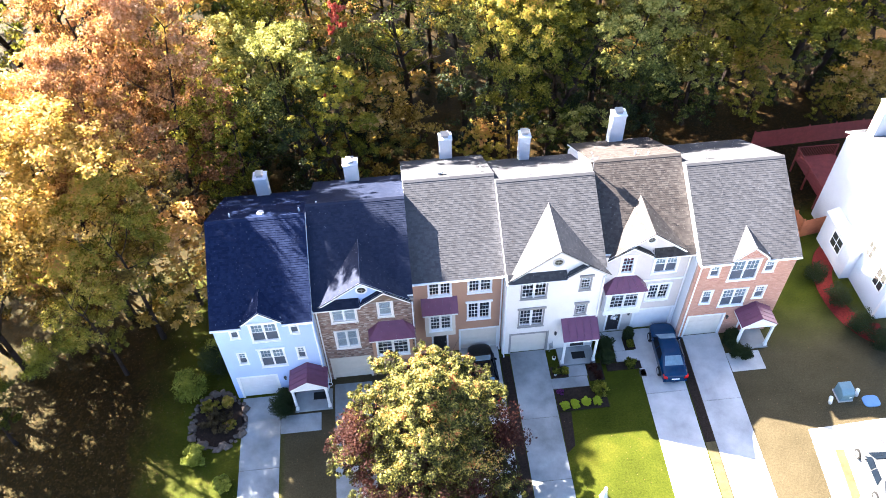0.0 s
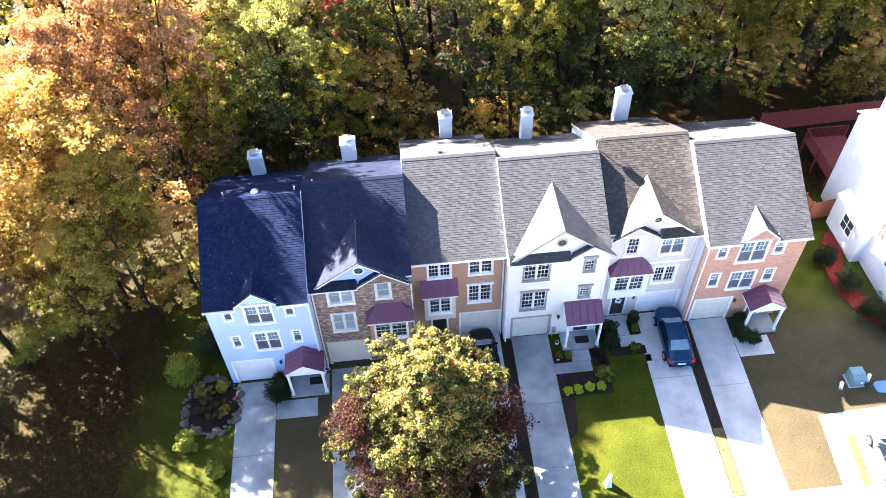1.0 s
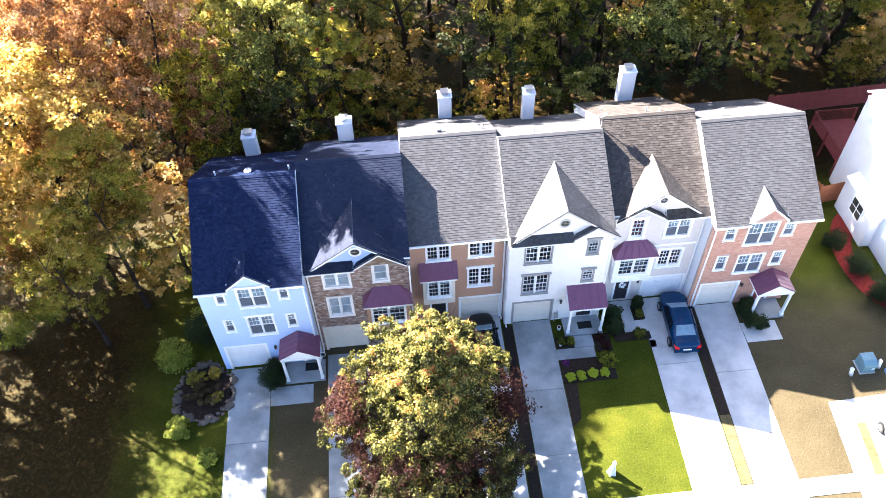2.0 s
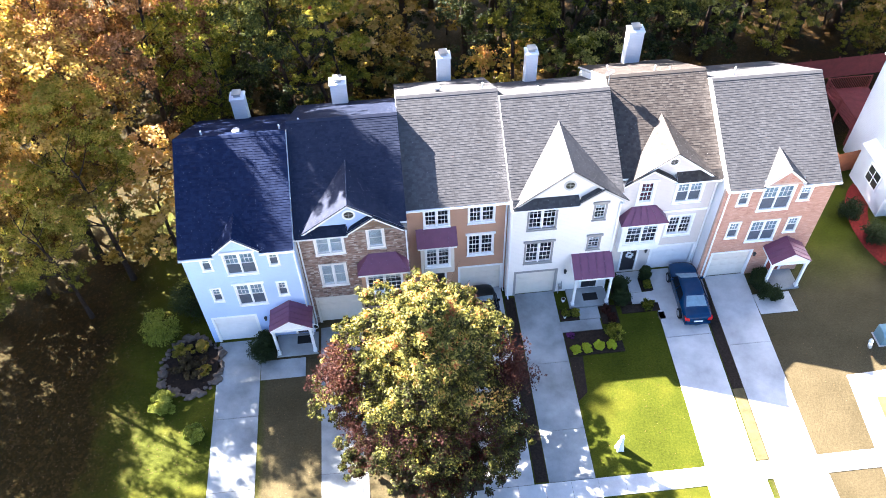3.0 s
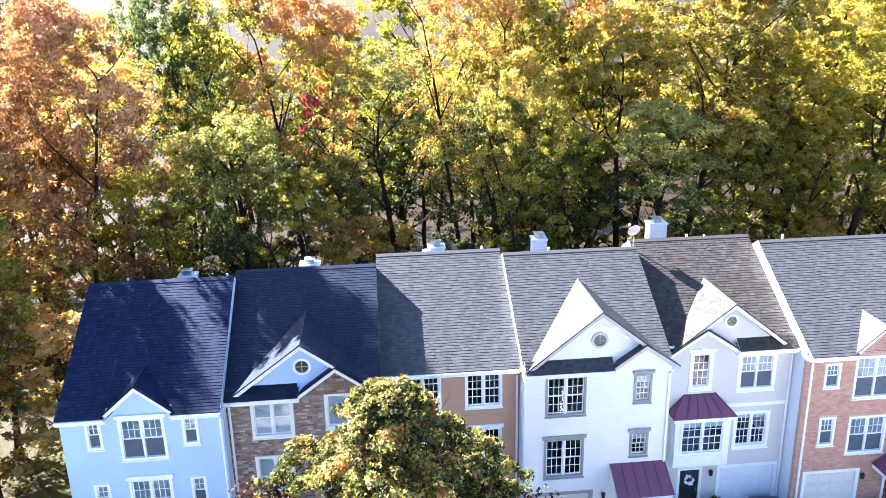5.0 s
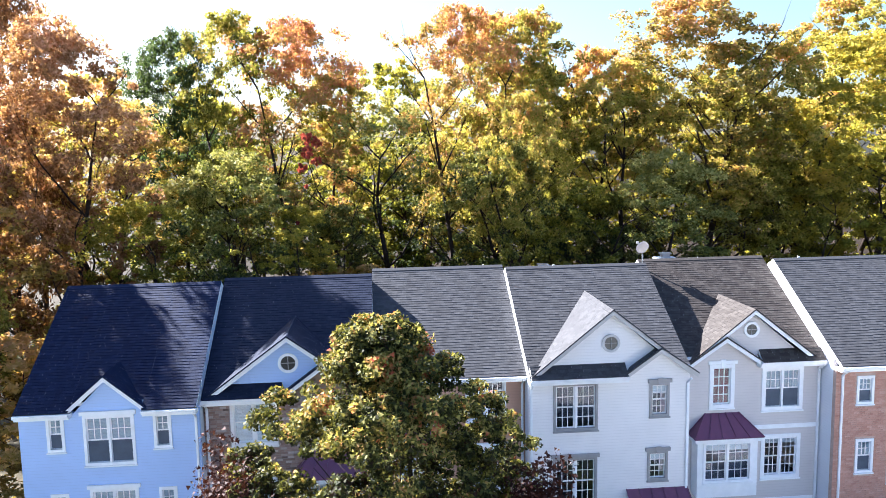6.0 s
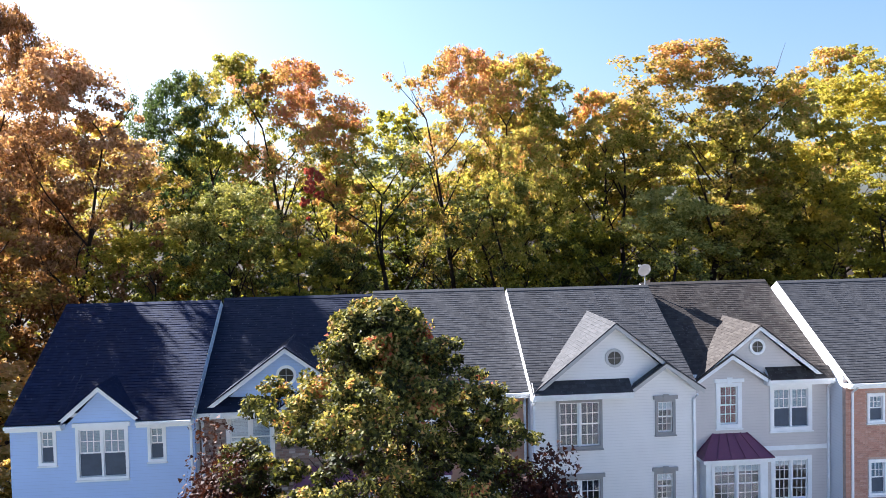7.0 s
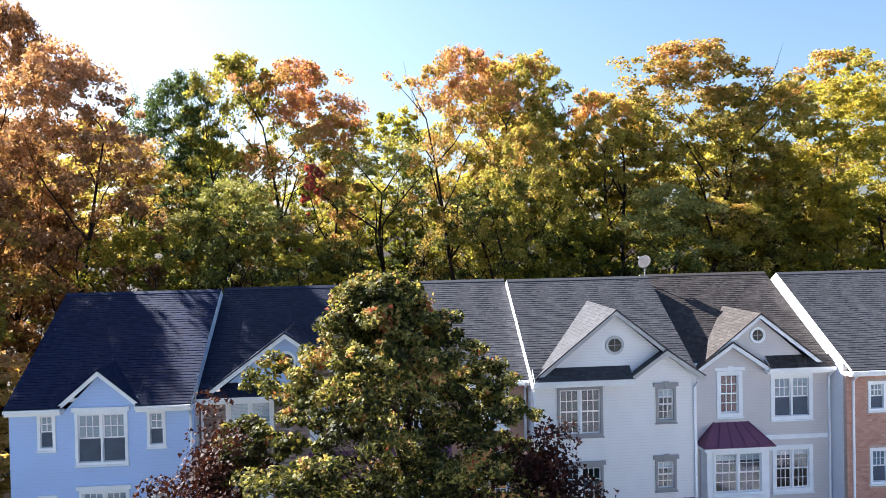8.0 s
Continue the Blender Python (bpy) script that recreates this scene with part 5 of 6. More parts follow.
TREE_RND = random.Random(77)
FRONT_ROW = (
    ("rust_a", -14.9, 42.0, 23.5, 0.75), ("rust_a", -19.0, 46.0, 26.8, 0.45), ("orange_a", -20.0, 36.0, 19.0, 1.05), ("orange_a", -25.5, 39.5, 20, 1.0),
    ("open_a", -26.0, 31.5, 16, 0.95), ("olive_a", -19.5, 31.0, 12.5, 0.85), ("under_b", -15.0, 36.5, 9, 1.2), ("orange_b", -14.5, 48.5, 20, 1.0), ("rust_a", -22.5, 52.0, 21.5, 0.9), ("rust_a", -19.0, 39.3, 20.5, 0.65), ("olive_a", -17.4, 33.8, 15.5, 0.85),
    # mostly out of view on the left, added to cast shade over the lawn
    ("olive_a", -29.5, 27.0, 14, 1.05), ("orange_a", -34.0, 28.5, 16, 1.1), ("green_a", -32.0, 20.5, 13, 1.0), ("green_a", -25.8, 26.5, 8.5, 1.0), ("orange_a", -30.0, 37.5, 15.0, 1.0), ("green_a", -36.0, 24.0, 15, 1.2), ("orange_a", -31.5, 32.5, 14, 1.0),
    ("green_a", -12.0, 43.5, 14.5, 0.95), ("dark_a", -7.2, 45.5, 17.0, 0.85), ("dark_a", -10.8, 49.5, 15.5, 0.9), ("dark_a", -1.8, 50.5, 13.5, 0.9), ("dark_a", 13.5, 51.5, 14.5, 0.9), ("yellow_a", 31.0, 53.5, 15.0, 0.9), ("pine_a", -12.4, 55.0, 24.8, 0.62), ("olive_a", -8.3, 53.0, 25.6, 0.72),
    ("gold_a", -4.2, 52.5, 25.3, 0.75), ("red_a", -3.0, 46.3, 17.8, 0.6), ("green_b", -3.8, 45.0, 14, 1.0), ("under_b", -1.0, 49.0, 10, 1.0), ("thin_a", 2.1, 53.0, 20.3, 1.0),
    ("far_g", 2.4, 65.0, 24, 0.8), ("far_g", 0.3, 70.0, 16, 1.0), ("far_o", 3.2, 74.0, 17.5, 1.0), ("far_g", 5.6, 68.0, 15.5, 1.0), ("far_g", -2.2, 72.0, 17, 1.0), ("gold_a", 6.4, 53.0, 26.2, 0.68), ("olive_a", 9.0, 56.5, 26.0, 0.8), ("olive_b", -1.6, 54.0, 22.0, 0.75), ("olive_a", 11.5, 55.0, 26.0, 0.72), ("dark_a", 8.2, 49.5, 17.5, 0.9), ("olive_a", 9.2, 47.2, 20.0, 0.65),
    ("olive_a", 15.8, 55.5, 23.6, 0.75), ("green_b", 12.5, 48.5, 15, 1.0), ("gold_a", 22.6, 55.0, 27.0, 1.0), ("olive_b", 17.5, 53.0, 22.5, 0.9), ("olive_b", 26.0, 55.5, 24.0, 0.8),
    ("dark_a", 18.3, 49.0, 16.5, 1.0), ("olive_b", 25.5, 52.0, 15.5, 0.9), ("olive_a", 29.0, 54.5, 23.8, 0.8), ("olive_a", 27.0, 54.5, 18, 1.0), ("olive_b", 38.5, 62.0, 28.2, 0.9), ("yellow_a", 34.0, 54.0, 24, 1.0),
    ("yellow_a", 31.5, 57.5, 20, 0.9), ("yellow_a", 38.0, 55.0, 23, 1.0), ("green_a", 43.0, 54.0, 22, 1.0))
for key, x, y, h, q in FRONT_ROW:
    plant(key, x, y, h, squash=q * 1.14)
BACK = ("far_g", "far_g", "far_o", "far_o", "far_y", "far_g")
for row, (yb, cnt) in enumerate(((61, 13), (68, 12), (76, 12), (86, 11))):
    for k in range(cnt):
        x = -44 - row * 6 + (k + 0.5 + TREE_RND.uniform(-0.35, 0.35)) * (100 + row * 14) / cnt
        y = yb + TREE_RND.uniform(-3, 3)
        # lower trees along one line from the camera, so sky shows behind the half-bare tree
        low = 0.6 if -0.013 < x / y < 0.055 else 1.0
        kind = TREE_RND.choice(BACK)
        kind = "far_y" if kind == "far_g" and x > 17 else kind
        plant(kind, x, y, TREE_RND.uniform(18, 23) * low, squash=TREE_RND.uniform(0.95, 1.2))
for k in range(54):
    x, y = TREE_RND.uniform(-22, 46), TREE_RND.uniform(45.5, 66)
    y = max(y, 51.0) if x > 22 else y
    plant(TREE_RND.choice(("under_a", "under_a", "under_b", "under_g", "under_g")), x, y, TREE_RND.uniform(3.5, 8))
for k in range(6):
    plant(TREE_RND.choice(("orange_a", "rust_a", "olive_a", "orange_b", "far_y")), TREE_RND.uniform(-50, -28), TREE_RND.uniform(26, 58), TREE_RND.uniform(10, 13.5))

for key, x, y, h, q in (("orange_a", -24.3, 36.3, 10.5, 1.0), ("olive_a", -28.6, 34.0, 10.5, 1.1), ("orange_a", -21.2, 38.2, 12.0, 0.9), ("gold_a", -27.5, 29.0, 8.5, 1.2), ("gold_a", -22.6, 33.2, 9.0, 1.0)):
    plant(key, x, y, h, squash=q)

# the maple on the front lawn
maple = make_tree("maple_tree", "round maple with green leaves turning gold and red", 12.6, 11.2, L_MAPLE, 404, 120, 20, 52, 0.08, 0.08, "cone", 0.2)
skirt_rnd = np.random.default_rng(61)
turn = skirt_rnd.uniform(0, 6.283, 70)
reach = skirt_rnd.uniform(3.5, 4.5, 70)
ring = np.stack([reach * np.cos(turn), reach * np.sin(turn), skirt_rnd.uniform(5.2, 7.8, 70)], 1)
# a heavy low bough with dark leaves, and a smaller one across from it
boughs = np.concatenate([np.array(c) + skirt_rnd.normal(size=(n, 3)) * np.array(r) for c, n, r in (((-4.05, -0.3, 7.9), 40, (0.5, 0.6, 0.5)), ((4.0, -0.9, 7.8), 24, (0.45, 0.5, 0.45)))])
# the skirt's shade is put into the very dark maroon of its leaves
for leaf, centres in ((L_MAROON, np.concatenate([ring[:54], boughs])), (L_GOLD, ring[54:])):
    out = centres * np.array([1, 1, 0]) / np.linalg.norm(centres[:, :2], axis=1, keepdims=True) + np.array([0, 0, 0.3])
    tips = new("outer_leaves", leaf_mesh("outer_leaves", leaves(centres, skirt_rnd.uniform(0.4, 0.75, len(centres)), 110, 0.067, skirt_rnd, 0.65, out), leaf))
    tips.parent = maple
    tips["label"] = "turned leaves on the outer boughs, maroon ones darkened for shade"
for end in ((-4.05, -0.3, 7.9), (4.0, -0.9, 7.8)):
    bm = bmesh.new()
    mid = (end[0] * 0.5, end[1] * 0.4, 5.2)
    tube(bm, (0, 0, 3.6), mid, 0.12, 0.085, 7)
    tube(bm, mid, end, 0.085, 0.03, 7)
    part("bough", bm, M_BARK, maple, "rough brown bough", True)
maple.matrix_basis = pose(0.5, 20.5, 0)


def shrub(name, label, x, y, w, h, leaf, seed, n=40, per=40, size=0.06):
    rnd = np.random.default_rng(seed)
    v = rnd.normal(size=(n, 3))
    v /= np.linalg.norm(v, axis=1, keepdims=True)
    r = rnd.random((n, 1)) ** 0.4
    c = v * r * np.array([w / 2, w / 2, h / 2]) * 0.85 + np.array([0, 0, h / 2])
    c[:, 2] = np.maximum(c[:, 2], 0.08)
    t = thing(name, label, "shrub", (x, y, 0))
    ob = new("foliage", leaf_mesh("foliage", leaves(c, np.full(n, min(w, h) * 0.2), per * 2, size * 0.85, rnd), leaf))
    ob.parent = t
    bm = bmesh.new()
    for k in range(5):
        a = k * 1.26
        tube(bm, (0.02 * math.cos(a), 0.02 * math.sin(a), 0), (w * 0.25 * math.cos(a), w * 0.25 * math.sin(a), h * 0.6), 0.025, 0.01, 5)
    s = part("stems", bm, M_BARK, None)
    s.parent = t
    return t


for k, (x, y) in enumerate(((9.5, 25.05), (10.2, 25.1), (10.95, 25.2), (11.65, 25.15))):
    shrub("lime_shrub", "small round lime-green shrub in a mulched bed", x, y, 0.66, 0.5, L_LIME, 50 + k)
for x, y, w, h, s in ((-8.75, 26.75, 1.7, 1.8, 1), (-8.6, 27.7, 1.2, 1.2, 17), (13.1, 29.2, 1.3, 1.3, 2), (14.9, 29.9, 0.8, 1.2, 3), (13.0, 28.3, 1.2, 1.1, 14), (21.9, 29.0, 1.0, 1.1, 15), (22.35, 27.5, 1.0, 0.9, 16),
                      (22.0, 27.7, 1.5, 1.3, 7), (21.6, 28.5, 1.1, 1.2, 8), (-13.2, 30.3, 2.2, 3.0, 9), (31.0, 28.9, 2.4, 1.8, 10), (30.4, 31.2, 2.0, 1.7, 11), (29.7, 33.5, 1.6, 1.6, 12), (31.6, 27.2, 1.9, 1.5, 13)):
    shrub("shrub", "dark green rounded shrub beside the house", x, y, w, h, L_SHRUB, s, 60)


for x, y, w, h, s in ((12.0, 25.9, 1.25, 0.9, 31), (14.5, 27.7, 0.9, 0.7, 32), (10.0, 27.7, 0.7, 0.5, 33), (9.45, 27.7, 0.6, 0.45, 34), (14.9, 29.3, 0.7, 0.5, 35)):
    shrub("flower_bush", "mid-green leafy bush in a mulched bed", x, y, w, h, L_GREEN, s, 40, 36, 0.055)
for x, y, w, h, s in ((11.95, 27.7, 0.7, 0.6, 41), (12.2, 27.1, 0.7, 0.5, 42)):
    shrub("red_leaved_plant", "dark red-leaved plant in a mulched bed", x, y, w, h, L_MAROON, s, 30, 30, 0.05)
shrub("purple_flowers", "low purple flowers at the bed's edge", 9.4, 26.1, 0.55, 0.35, L_PURPLE, 44, 24, 26, 0.04)


# ---- the neighbouring row's end house ----
end_house = shell(8, M_CREAM, M_WHITESIDE, M_ROOF_B, M_WHITE, "white-sided end house of the neighbouring row", [], "", (32.3, 38.6, 29.5))


def side_window(house, x, y0, y1, z0, z1):
    """A framed window on a wall that faces along -x."""
    bm = bmesh.new()
    ym, zm = (y0 + y1) / 2, (z0 + z1) / 2
    holed_wall(bm, y0 - 0.1, y1 + 0.1, z0 - 0.1, z1 + 0.1, -0.05, -0.002, [(p, q, c, d) for p, q in ((y0, ym - 0.03), (ym + 0.03, y1)) for c, d in ((z0, zm - 0.025), (zm + 0.025, z1))])
    for v in bm.verts:
        v.co = Vector((x + v.co.y, v.co.x, v.co.z))
    bmesh.ops.recalc_face_normals(bm, faces=bm.faces)
    w = part("window", bm, M_WHITE, house)
    bm = bmesh.new()
    box(bm, x - 0.03, y0 + 0.002, z0 + 0.002, x - 0.004, y1 - 0.002, z1 - 0.002)
    part("pane", bm, M_DARKGLASS, w, "dark reflecting window glass")


bm = bmesh.new()
box(bm, 31.6, 33.3, 0.0, 32.295, 37.3, 2.9)
prism(bm, [(31.5, 33.2, 2.905), (32.29, 33.2, 2.905), (32.29, 33.2, 3.3)], (0, 4.2, 0))
part("side_bay", bm, M_WHITESIDE, end_house, "white sided projection on the gable end")
side_window(end_house, 31.6, 34.5, 35.8, 1.3, 2.5)
side_window(end_house, 32.3, 32.3, 33.0, 3.2, 4.4)
side_window(end_house, 32.3, 30.2, 31.2, 2.2, 3.7)
chimney(33.0, 38.2, 12.4)


# ---- fences and deck behind ----
def fence(name, label, x0, y0, x1, y1, h, mat):
    f = thing(name, label, "fence", ((x0 + x1) / 2, (y0 + y1) / 2, 0))
    d = Vector((x1 - x0, y1 - y0, 0))
    length = d.length
    d.normalize()
    n = Vector((-d.y, d.x, 0))
    rnd = random.Random(int(x0 * 10))
    k = int(length / 0.15)
    for i in range(k):
        p = Vector((x0, y0, 0)) + d * (i * 0.15)
        bm = bmesh.new()
        hh = h + rnd.uniform(-0.02, 0.02)
        prism(bm, [p, p + d * 0.142, p + d * 0.142 + Vector((0, 0, hh)), p + d * 0.071 + Vector((0, 0, hh + 0.04)), p + Vector((0, 0, hh))], n * 0.02)
        part("board", bm, mat, f)
    for i in range(int(length / 2.4) + 1):
        p = Vector((x0, y0, 0)) + d * min(length, i * 2.4) + n * 0.09
        bm = bmesh.new()
        box(bm, p.x - 0.05, p.y - 0.05, 0, p.x + 0.05, p.y + 0.05, h + 0.1)
        part("post", bm, mat, f)
    return f


fence("fence", "dark red-stained timber fence at the edge of the wood", 30.3, 47.9, 42.0, 48.4, 1.8, M_REDWOOD)
fence("fence", "orange-brown timber fence between the end houses", 30.3, 37.6, 32.2, 37.9, 1.8, M_ORANGEWOOD)
fence("fence", "orange-brown timber fence beside the end house", 29.6, 41.0, 30.25, 37.7, 1.8, M_ORANGEWOOD)


def raised_deck(x0, y0, x1, y1, z):
    d = thing("deck", "dark red-stained raised timber deck with railing", "deck", ((x0 + x1) / 2, (y0 + y1) / 2, 0))
    y = y0
    while y < y1 - 0.05:
        bm = bmesh.new()
        box(bm, x0, y, z - 0.04, x1, y + 0.132, z)
        part("plank", bm, M_REDWOOD, d)
        y += 0.14
    for x in (x0 + 0.08, x1 - 0.08):
        for yy in (y0 + 0.08, (y0 + y1) / 2, y1 - 0.08):
            bm = bmesh.new()
            box(bm, x - 0.06, yy - 0.06, 0, x + 0.06, yy + 0.06, z + 1.0)
            part("post", bm, M_REDWOOD, d)
    for a, b, c, e in ((x0, y0, x0, y1), (x0, y1, x1, y1), (x0, y0, x1, y0)):
        bm = bmesh.new()
        box(bm, min(a, c) - 0.03, min(b, e) - 0.03, z + 1.0, max(a, c) + 0.03, max(b, e) + 0.03, z + 1.05)
        part("top_rail", bm, M_REDWOOD, d)
        n = int(max(abs(a - c), abs(b - e)) / 0.14)
        for i in range(n):
            t = (i + 0.5) / n
            bm = bmesh.new()
            x, yy = a + (c - a) * t, b + (e - b) * t
            box(bm, x - 0.018, yy - 0.018, z - 0.05, x + 0.018, yy + 0.018, z + 1.0)
            part("baluster", bm, M_REDWOOD, d)


raised_deck(32.5, 40.3, 35.9, 44.9, 1.5)


# ---- cars ----
def car_paint(name, col):
    m, nt, ln, b = nodes(name, 0.07, 0.0)
    co = coords(nt, ln)
    c = ramp(nt, ln, noise_fac(nt, ln, co, 2.0), [(0.3, tuple(v * 0.85 for v in col)), (0.7, col)])
    ln.new(c, b.inputs["Base Color"])
    b.inputs["Specular IOR Level"].default_value = 0.25
    b.inputs["Coat Roughness"].default_value = 0.08
    return m


M_CARBLUE = car_paint("blue metallic car paint", (0.002, 0.028, 0.082))
M_CARBLACK = car_paint("black car paint", (0.005, 0.005, 0.006))
M_CARSILVER = car_paint("silver car paint", (0.075, 0.078, 0.082))
M_CARGLASS = plain("dark car glass", (0.006, 0.009, 0.014), 0.06, vary=0.2, relief=0.0)
# the sky's reflection is painted in as a pale blue base
M_CARSKYPANE = plain("car glass, sky reflection in its colour", (0.14, 0.22, 0.28), 0.06, vary=0.2, relief=0.0)
M_CARGLASS.node_tree.nodes["Principled BSDF"].inputs["Specular IOR Level"].default_value = 0.06
M_TYRE = plain("tyre rubber", (0.02, 0.02, 0.02), 0.85)
M_TAIL = plain("red tail lamp", (0.5, 0.008, 0.012), 0.2)
M_LAMP = plain("clear head lamp", (0.6, 0.6, 0.62), 0.15)


def car(label, paint, m, pane=None):
    """A saloon car, nose towards +y, lofted body, glass, wheels, lamps."""
    c = thing("car", label, "car", (0, 0, 0))
    st = [(0.0, 0.42, 0.62, 0.80, 0.86, 0.62, 0.48), (0.12, 0.26, 0.62, 0.94, 1.0, 0.78, 0.62), (0.4, 0.22, 0.62, 0.97, 1.04, 0.83, 0.67), (0.8, 0.2, 0.62, 0.97, 1.06, 0.85, 0.66), (1.4, 0.2, 0.62, 0.96, 1.36, 0.86, 0.56),
          (1.9, 0.2, 0.62, 0.95, 1.43, 0.86, 0.55), (2.45, 0.2, 0.62, 0.94, 1.42, 0.86, 0.55), (2.75, 0.2, 0.62, 0.93, 1.34, 0.86, 0.56), (3.4, 0.2, 0.62, 0.9, 0.98, 0.85, 0.66), (3.95, 0.22, 0.6, 0.82, 0.9, 0.83, 0.64), (4.35, 0.26, 0.56, 0.7, 0.77, 0.74, 0.56), (4.58, 0.4, 0.52, 0.58, 0.62, 0.56, 0.4)]
    bm = bmesh.new()
    rings = []
    for s, zl, zm, zb, zr, hw, hr in st:
        pts = [(-hw * 0.92, zl), (-hw, zm), (-hw * 0.97, zb), (-hr, zr), (-hr * 0.5, zr + 0.025), (hr * 0.5, zr + 0.025), (hr, zr), (hw * 0.97, zb), (hw, zm), (hw * 0.92, zl)]
        rings.append([bm.verts.new((x, s - 2.3, z)) for x, z in pts])
    for r0, r1 in zip(rings, rings[1:]):
        for i in range(10):
            j = (i + 1) % 10
            bm.faces.new((r0[i], r0[j], r1[j], r1[i]))
    bm.faces.new(rings[0])
    bm.faces.new(rings[-1][::-1])
    bmesh.ops.recalc_face_normals(bm, faces=bm.faces)
    bmesh.ops.subdivide_edges(bm, edges=list(bm.edges), cuts=1, use_grid_fill=True, smooth=0.35)
    body = part("body", bm, paint, c, "", True)

    def glass(name, pts, lift):
        bm = bmesh.new()
        prism(bm, [Vector(p) + Vector(lift) for p in pts], Vector(lift) * -0.6)
        side = name == "side_window"
        part(name, bm, M_CARGLASS if side else pane or M_CARSKYPANE, c, "dark tinted car glass" if side or pane else "car glass with pale sky reflection painted in")

    glass("rear_window", [(-0.62, -1.5, 1.05), (0.62, -1.5, 1.05), (0.52, -0.92, 1.36), (-0.52, -0.92, 1.36)], (0, -0.03, 0.05))
    glass("windscreen", [(0.64, 1.02, 1.0), (-0.64, 1.02, 1.0), (-0.52, 0.42, 1.37), (0.52, 0.42, 1.37)], (0, 0.03, 0.05))
    for s in (-1, 1):
        for a, b in ((-0.75, -0.12), (-0.04, 0.6)):
            glass("side_window", [(s * 0.85, a - (0.25 if a < -0.5 else 0), 0.99), (s * 0.85, b + (0.25 if b > 0.3 else 0), 0.99), (s * 0.64, b, 1.33), (s * 0.64, a, 1.33)], (s * 0.035, 0, 0.012))
    for x in (-0.82, 0.82):
        for y in (-1.42, 1.35):
            bm = bmesh.new()
            tube(bm, (x - 0.1, y, 0.32), (x + 0.1, y, 0.32), 0.32, 0.32, 20)
            w = part("wheel", bm, M_TYRE, c, "black tyre")
            bm = bmesh.new()
            e = 0.102 if x > 0 else -0.102
            tube(bm, (x + e, y, 0.32), (x + e * 1.1, y, 0.32), 0.2, 0.17, 14)
            part("rim", bm, M_GREYMETAL, w, "alloy rim")
    for s in (-1, 1):
        bm = bmesh.new()
        prism(bm, [(s * 0.52, -2.35, 0.74), (s * 0.8, -2.3, 0.74), (s * 0.83, -2.24, 0.92), (s * 0.58, -2.3, 0.92)], (0, 0.2, 0))
        part("tail_lamp", bm, M_TAIL, c, "red tail lamp")
        bm = bmesh.new()
        prism(bm, [(s * 0.42, 2.2, 0.6), (s * 0.72, 2.12, 0.6), (s * 0.72, 2.08, 0.7), (s * 0.46, 2.14, 0.7)], (0, 0.06, 0))
        part("head_lamp", bm, M_LAMP, c, "clear head lamp")
        bm = bmesh.new()
        box(bm, s * 0.9 - 0.09, 0.62, 0.95, s * 0.9 + 0.09, 0.72, 1.06)
        part("door_mirror", bm, paint, c)
    bm = bmesh.new()
    box(bm, -0.26, -2.325, 0.6, 0.26, -2.3, 0.72)
    part("number_plate", bm, M_WHITE, c, "blank white number plate")
    bm = bmesh.new()
    box(bm, -0.78, -2.33, 0.36, 0.78, -2.2, 0.52)
    part("bumper", bevelled(bm, 0.03, 2), paint, c)
    c.matrix_basis = m
    return c


car("dark blue saloon car parked nose-in on the driveway", M_CARBLUE, pose(17.12, 28.2, 0.03, 0, 0, -3))
car("black saloon car parked on the shaded driveway", M_CARBLACK, pose(4.55, 27.9, 0.03, 0, 0, 2))
car("silver car parked on the sunlit apron", M_CARSILVER, pose(27.35, 18.2, 0.03, 0, 0, -4), M_CARGLASS)

# ---- yard things ----
rock_rnd = random.Random(9)
rocks = thing("rock_border", "ring of grey field stones round a planted bed", "rocks", (-12.9, 26.6, 0))
for i in range(58):
    a = i / 58 * 6.283
    far = rock_rnd.uniform(0.88, 1.1)
    rx, ry = 1.75 * far * math.cos(a), 2.0 * far * math.sin(a)
    bm = bmesh.new()
    bmesh.ops.create_icosphere(bm, subdivisions=1, radius=1.0)
    w = rock_rnd.choice((0.1, 0.13, 0.16, 0.2, 0.27))
    for v in bm.verts:
        k = 1 + rock_rnd.uniform(-0.3, 0.3)
        v.co = Vector((v.co.x * w * k * 1.2 - 12.95 + rx + rock_rnd.uniform(-0.01, 0.01), v.co.y * w * k + 26.6 + ry, max(0.0, v.co.z * w * 0.7 * k + 0.1)))
    part("stone", bm, M_ROCK, rocks)
bm = bmesh.new()
bm.faces.new([bm.verts.new((-12.95 + 1.75 * math.cos(i / 24 * 6.283), 26.6 + 2.0 * math.sin(i / 24 * 6.283), 0.03)) for i in range(24)])
solo("planting_bed", bm, M_MULCH, "dark mulched bed inside the stone ring", "bed", "structure")
for k, (x, y, w, h) in enumerate(((-12.9, 26.4, 2.9, 0.9), (-13.5, 27.5, 1.5, 0.7), (-12.2, 26.2, 1.0, 0.4), (-12.4, 27.8, 0.9, 0.7))):
    shrub("grass_clump", "brown-green plant clump inside the stone ring", x, y, w, h, L_FALLENBUSH if k == 0 else L_OLIVE, 70 + k, 60, 30, 0.07)
for k, (x, y, w, h) in enumerate(((-14.9, 28.9, 2.5, 2.0), (-14.2, 24.0, 1.8, 1.1), (-12.3, 22.0, 1.3, 0.8), (-13.3, 31.5, 1.6, 2.2), (-25.5, 32.0, 3.0, 2.6), (-23.5, 33.5, 2.4, 2.0))):
    shrub("bush", "leafy yellow-green bush at the edge of the lawn", x, y, w, h, L_BUSHSUN, 90 + k, 60, 36, 0.07)

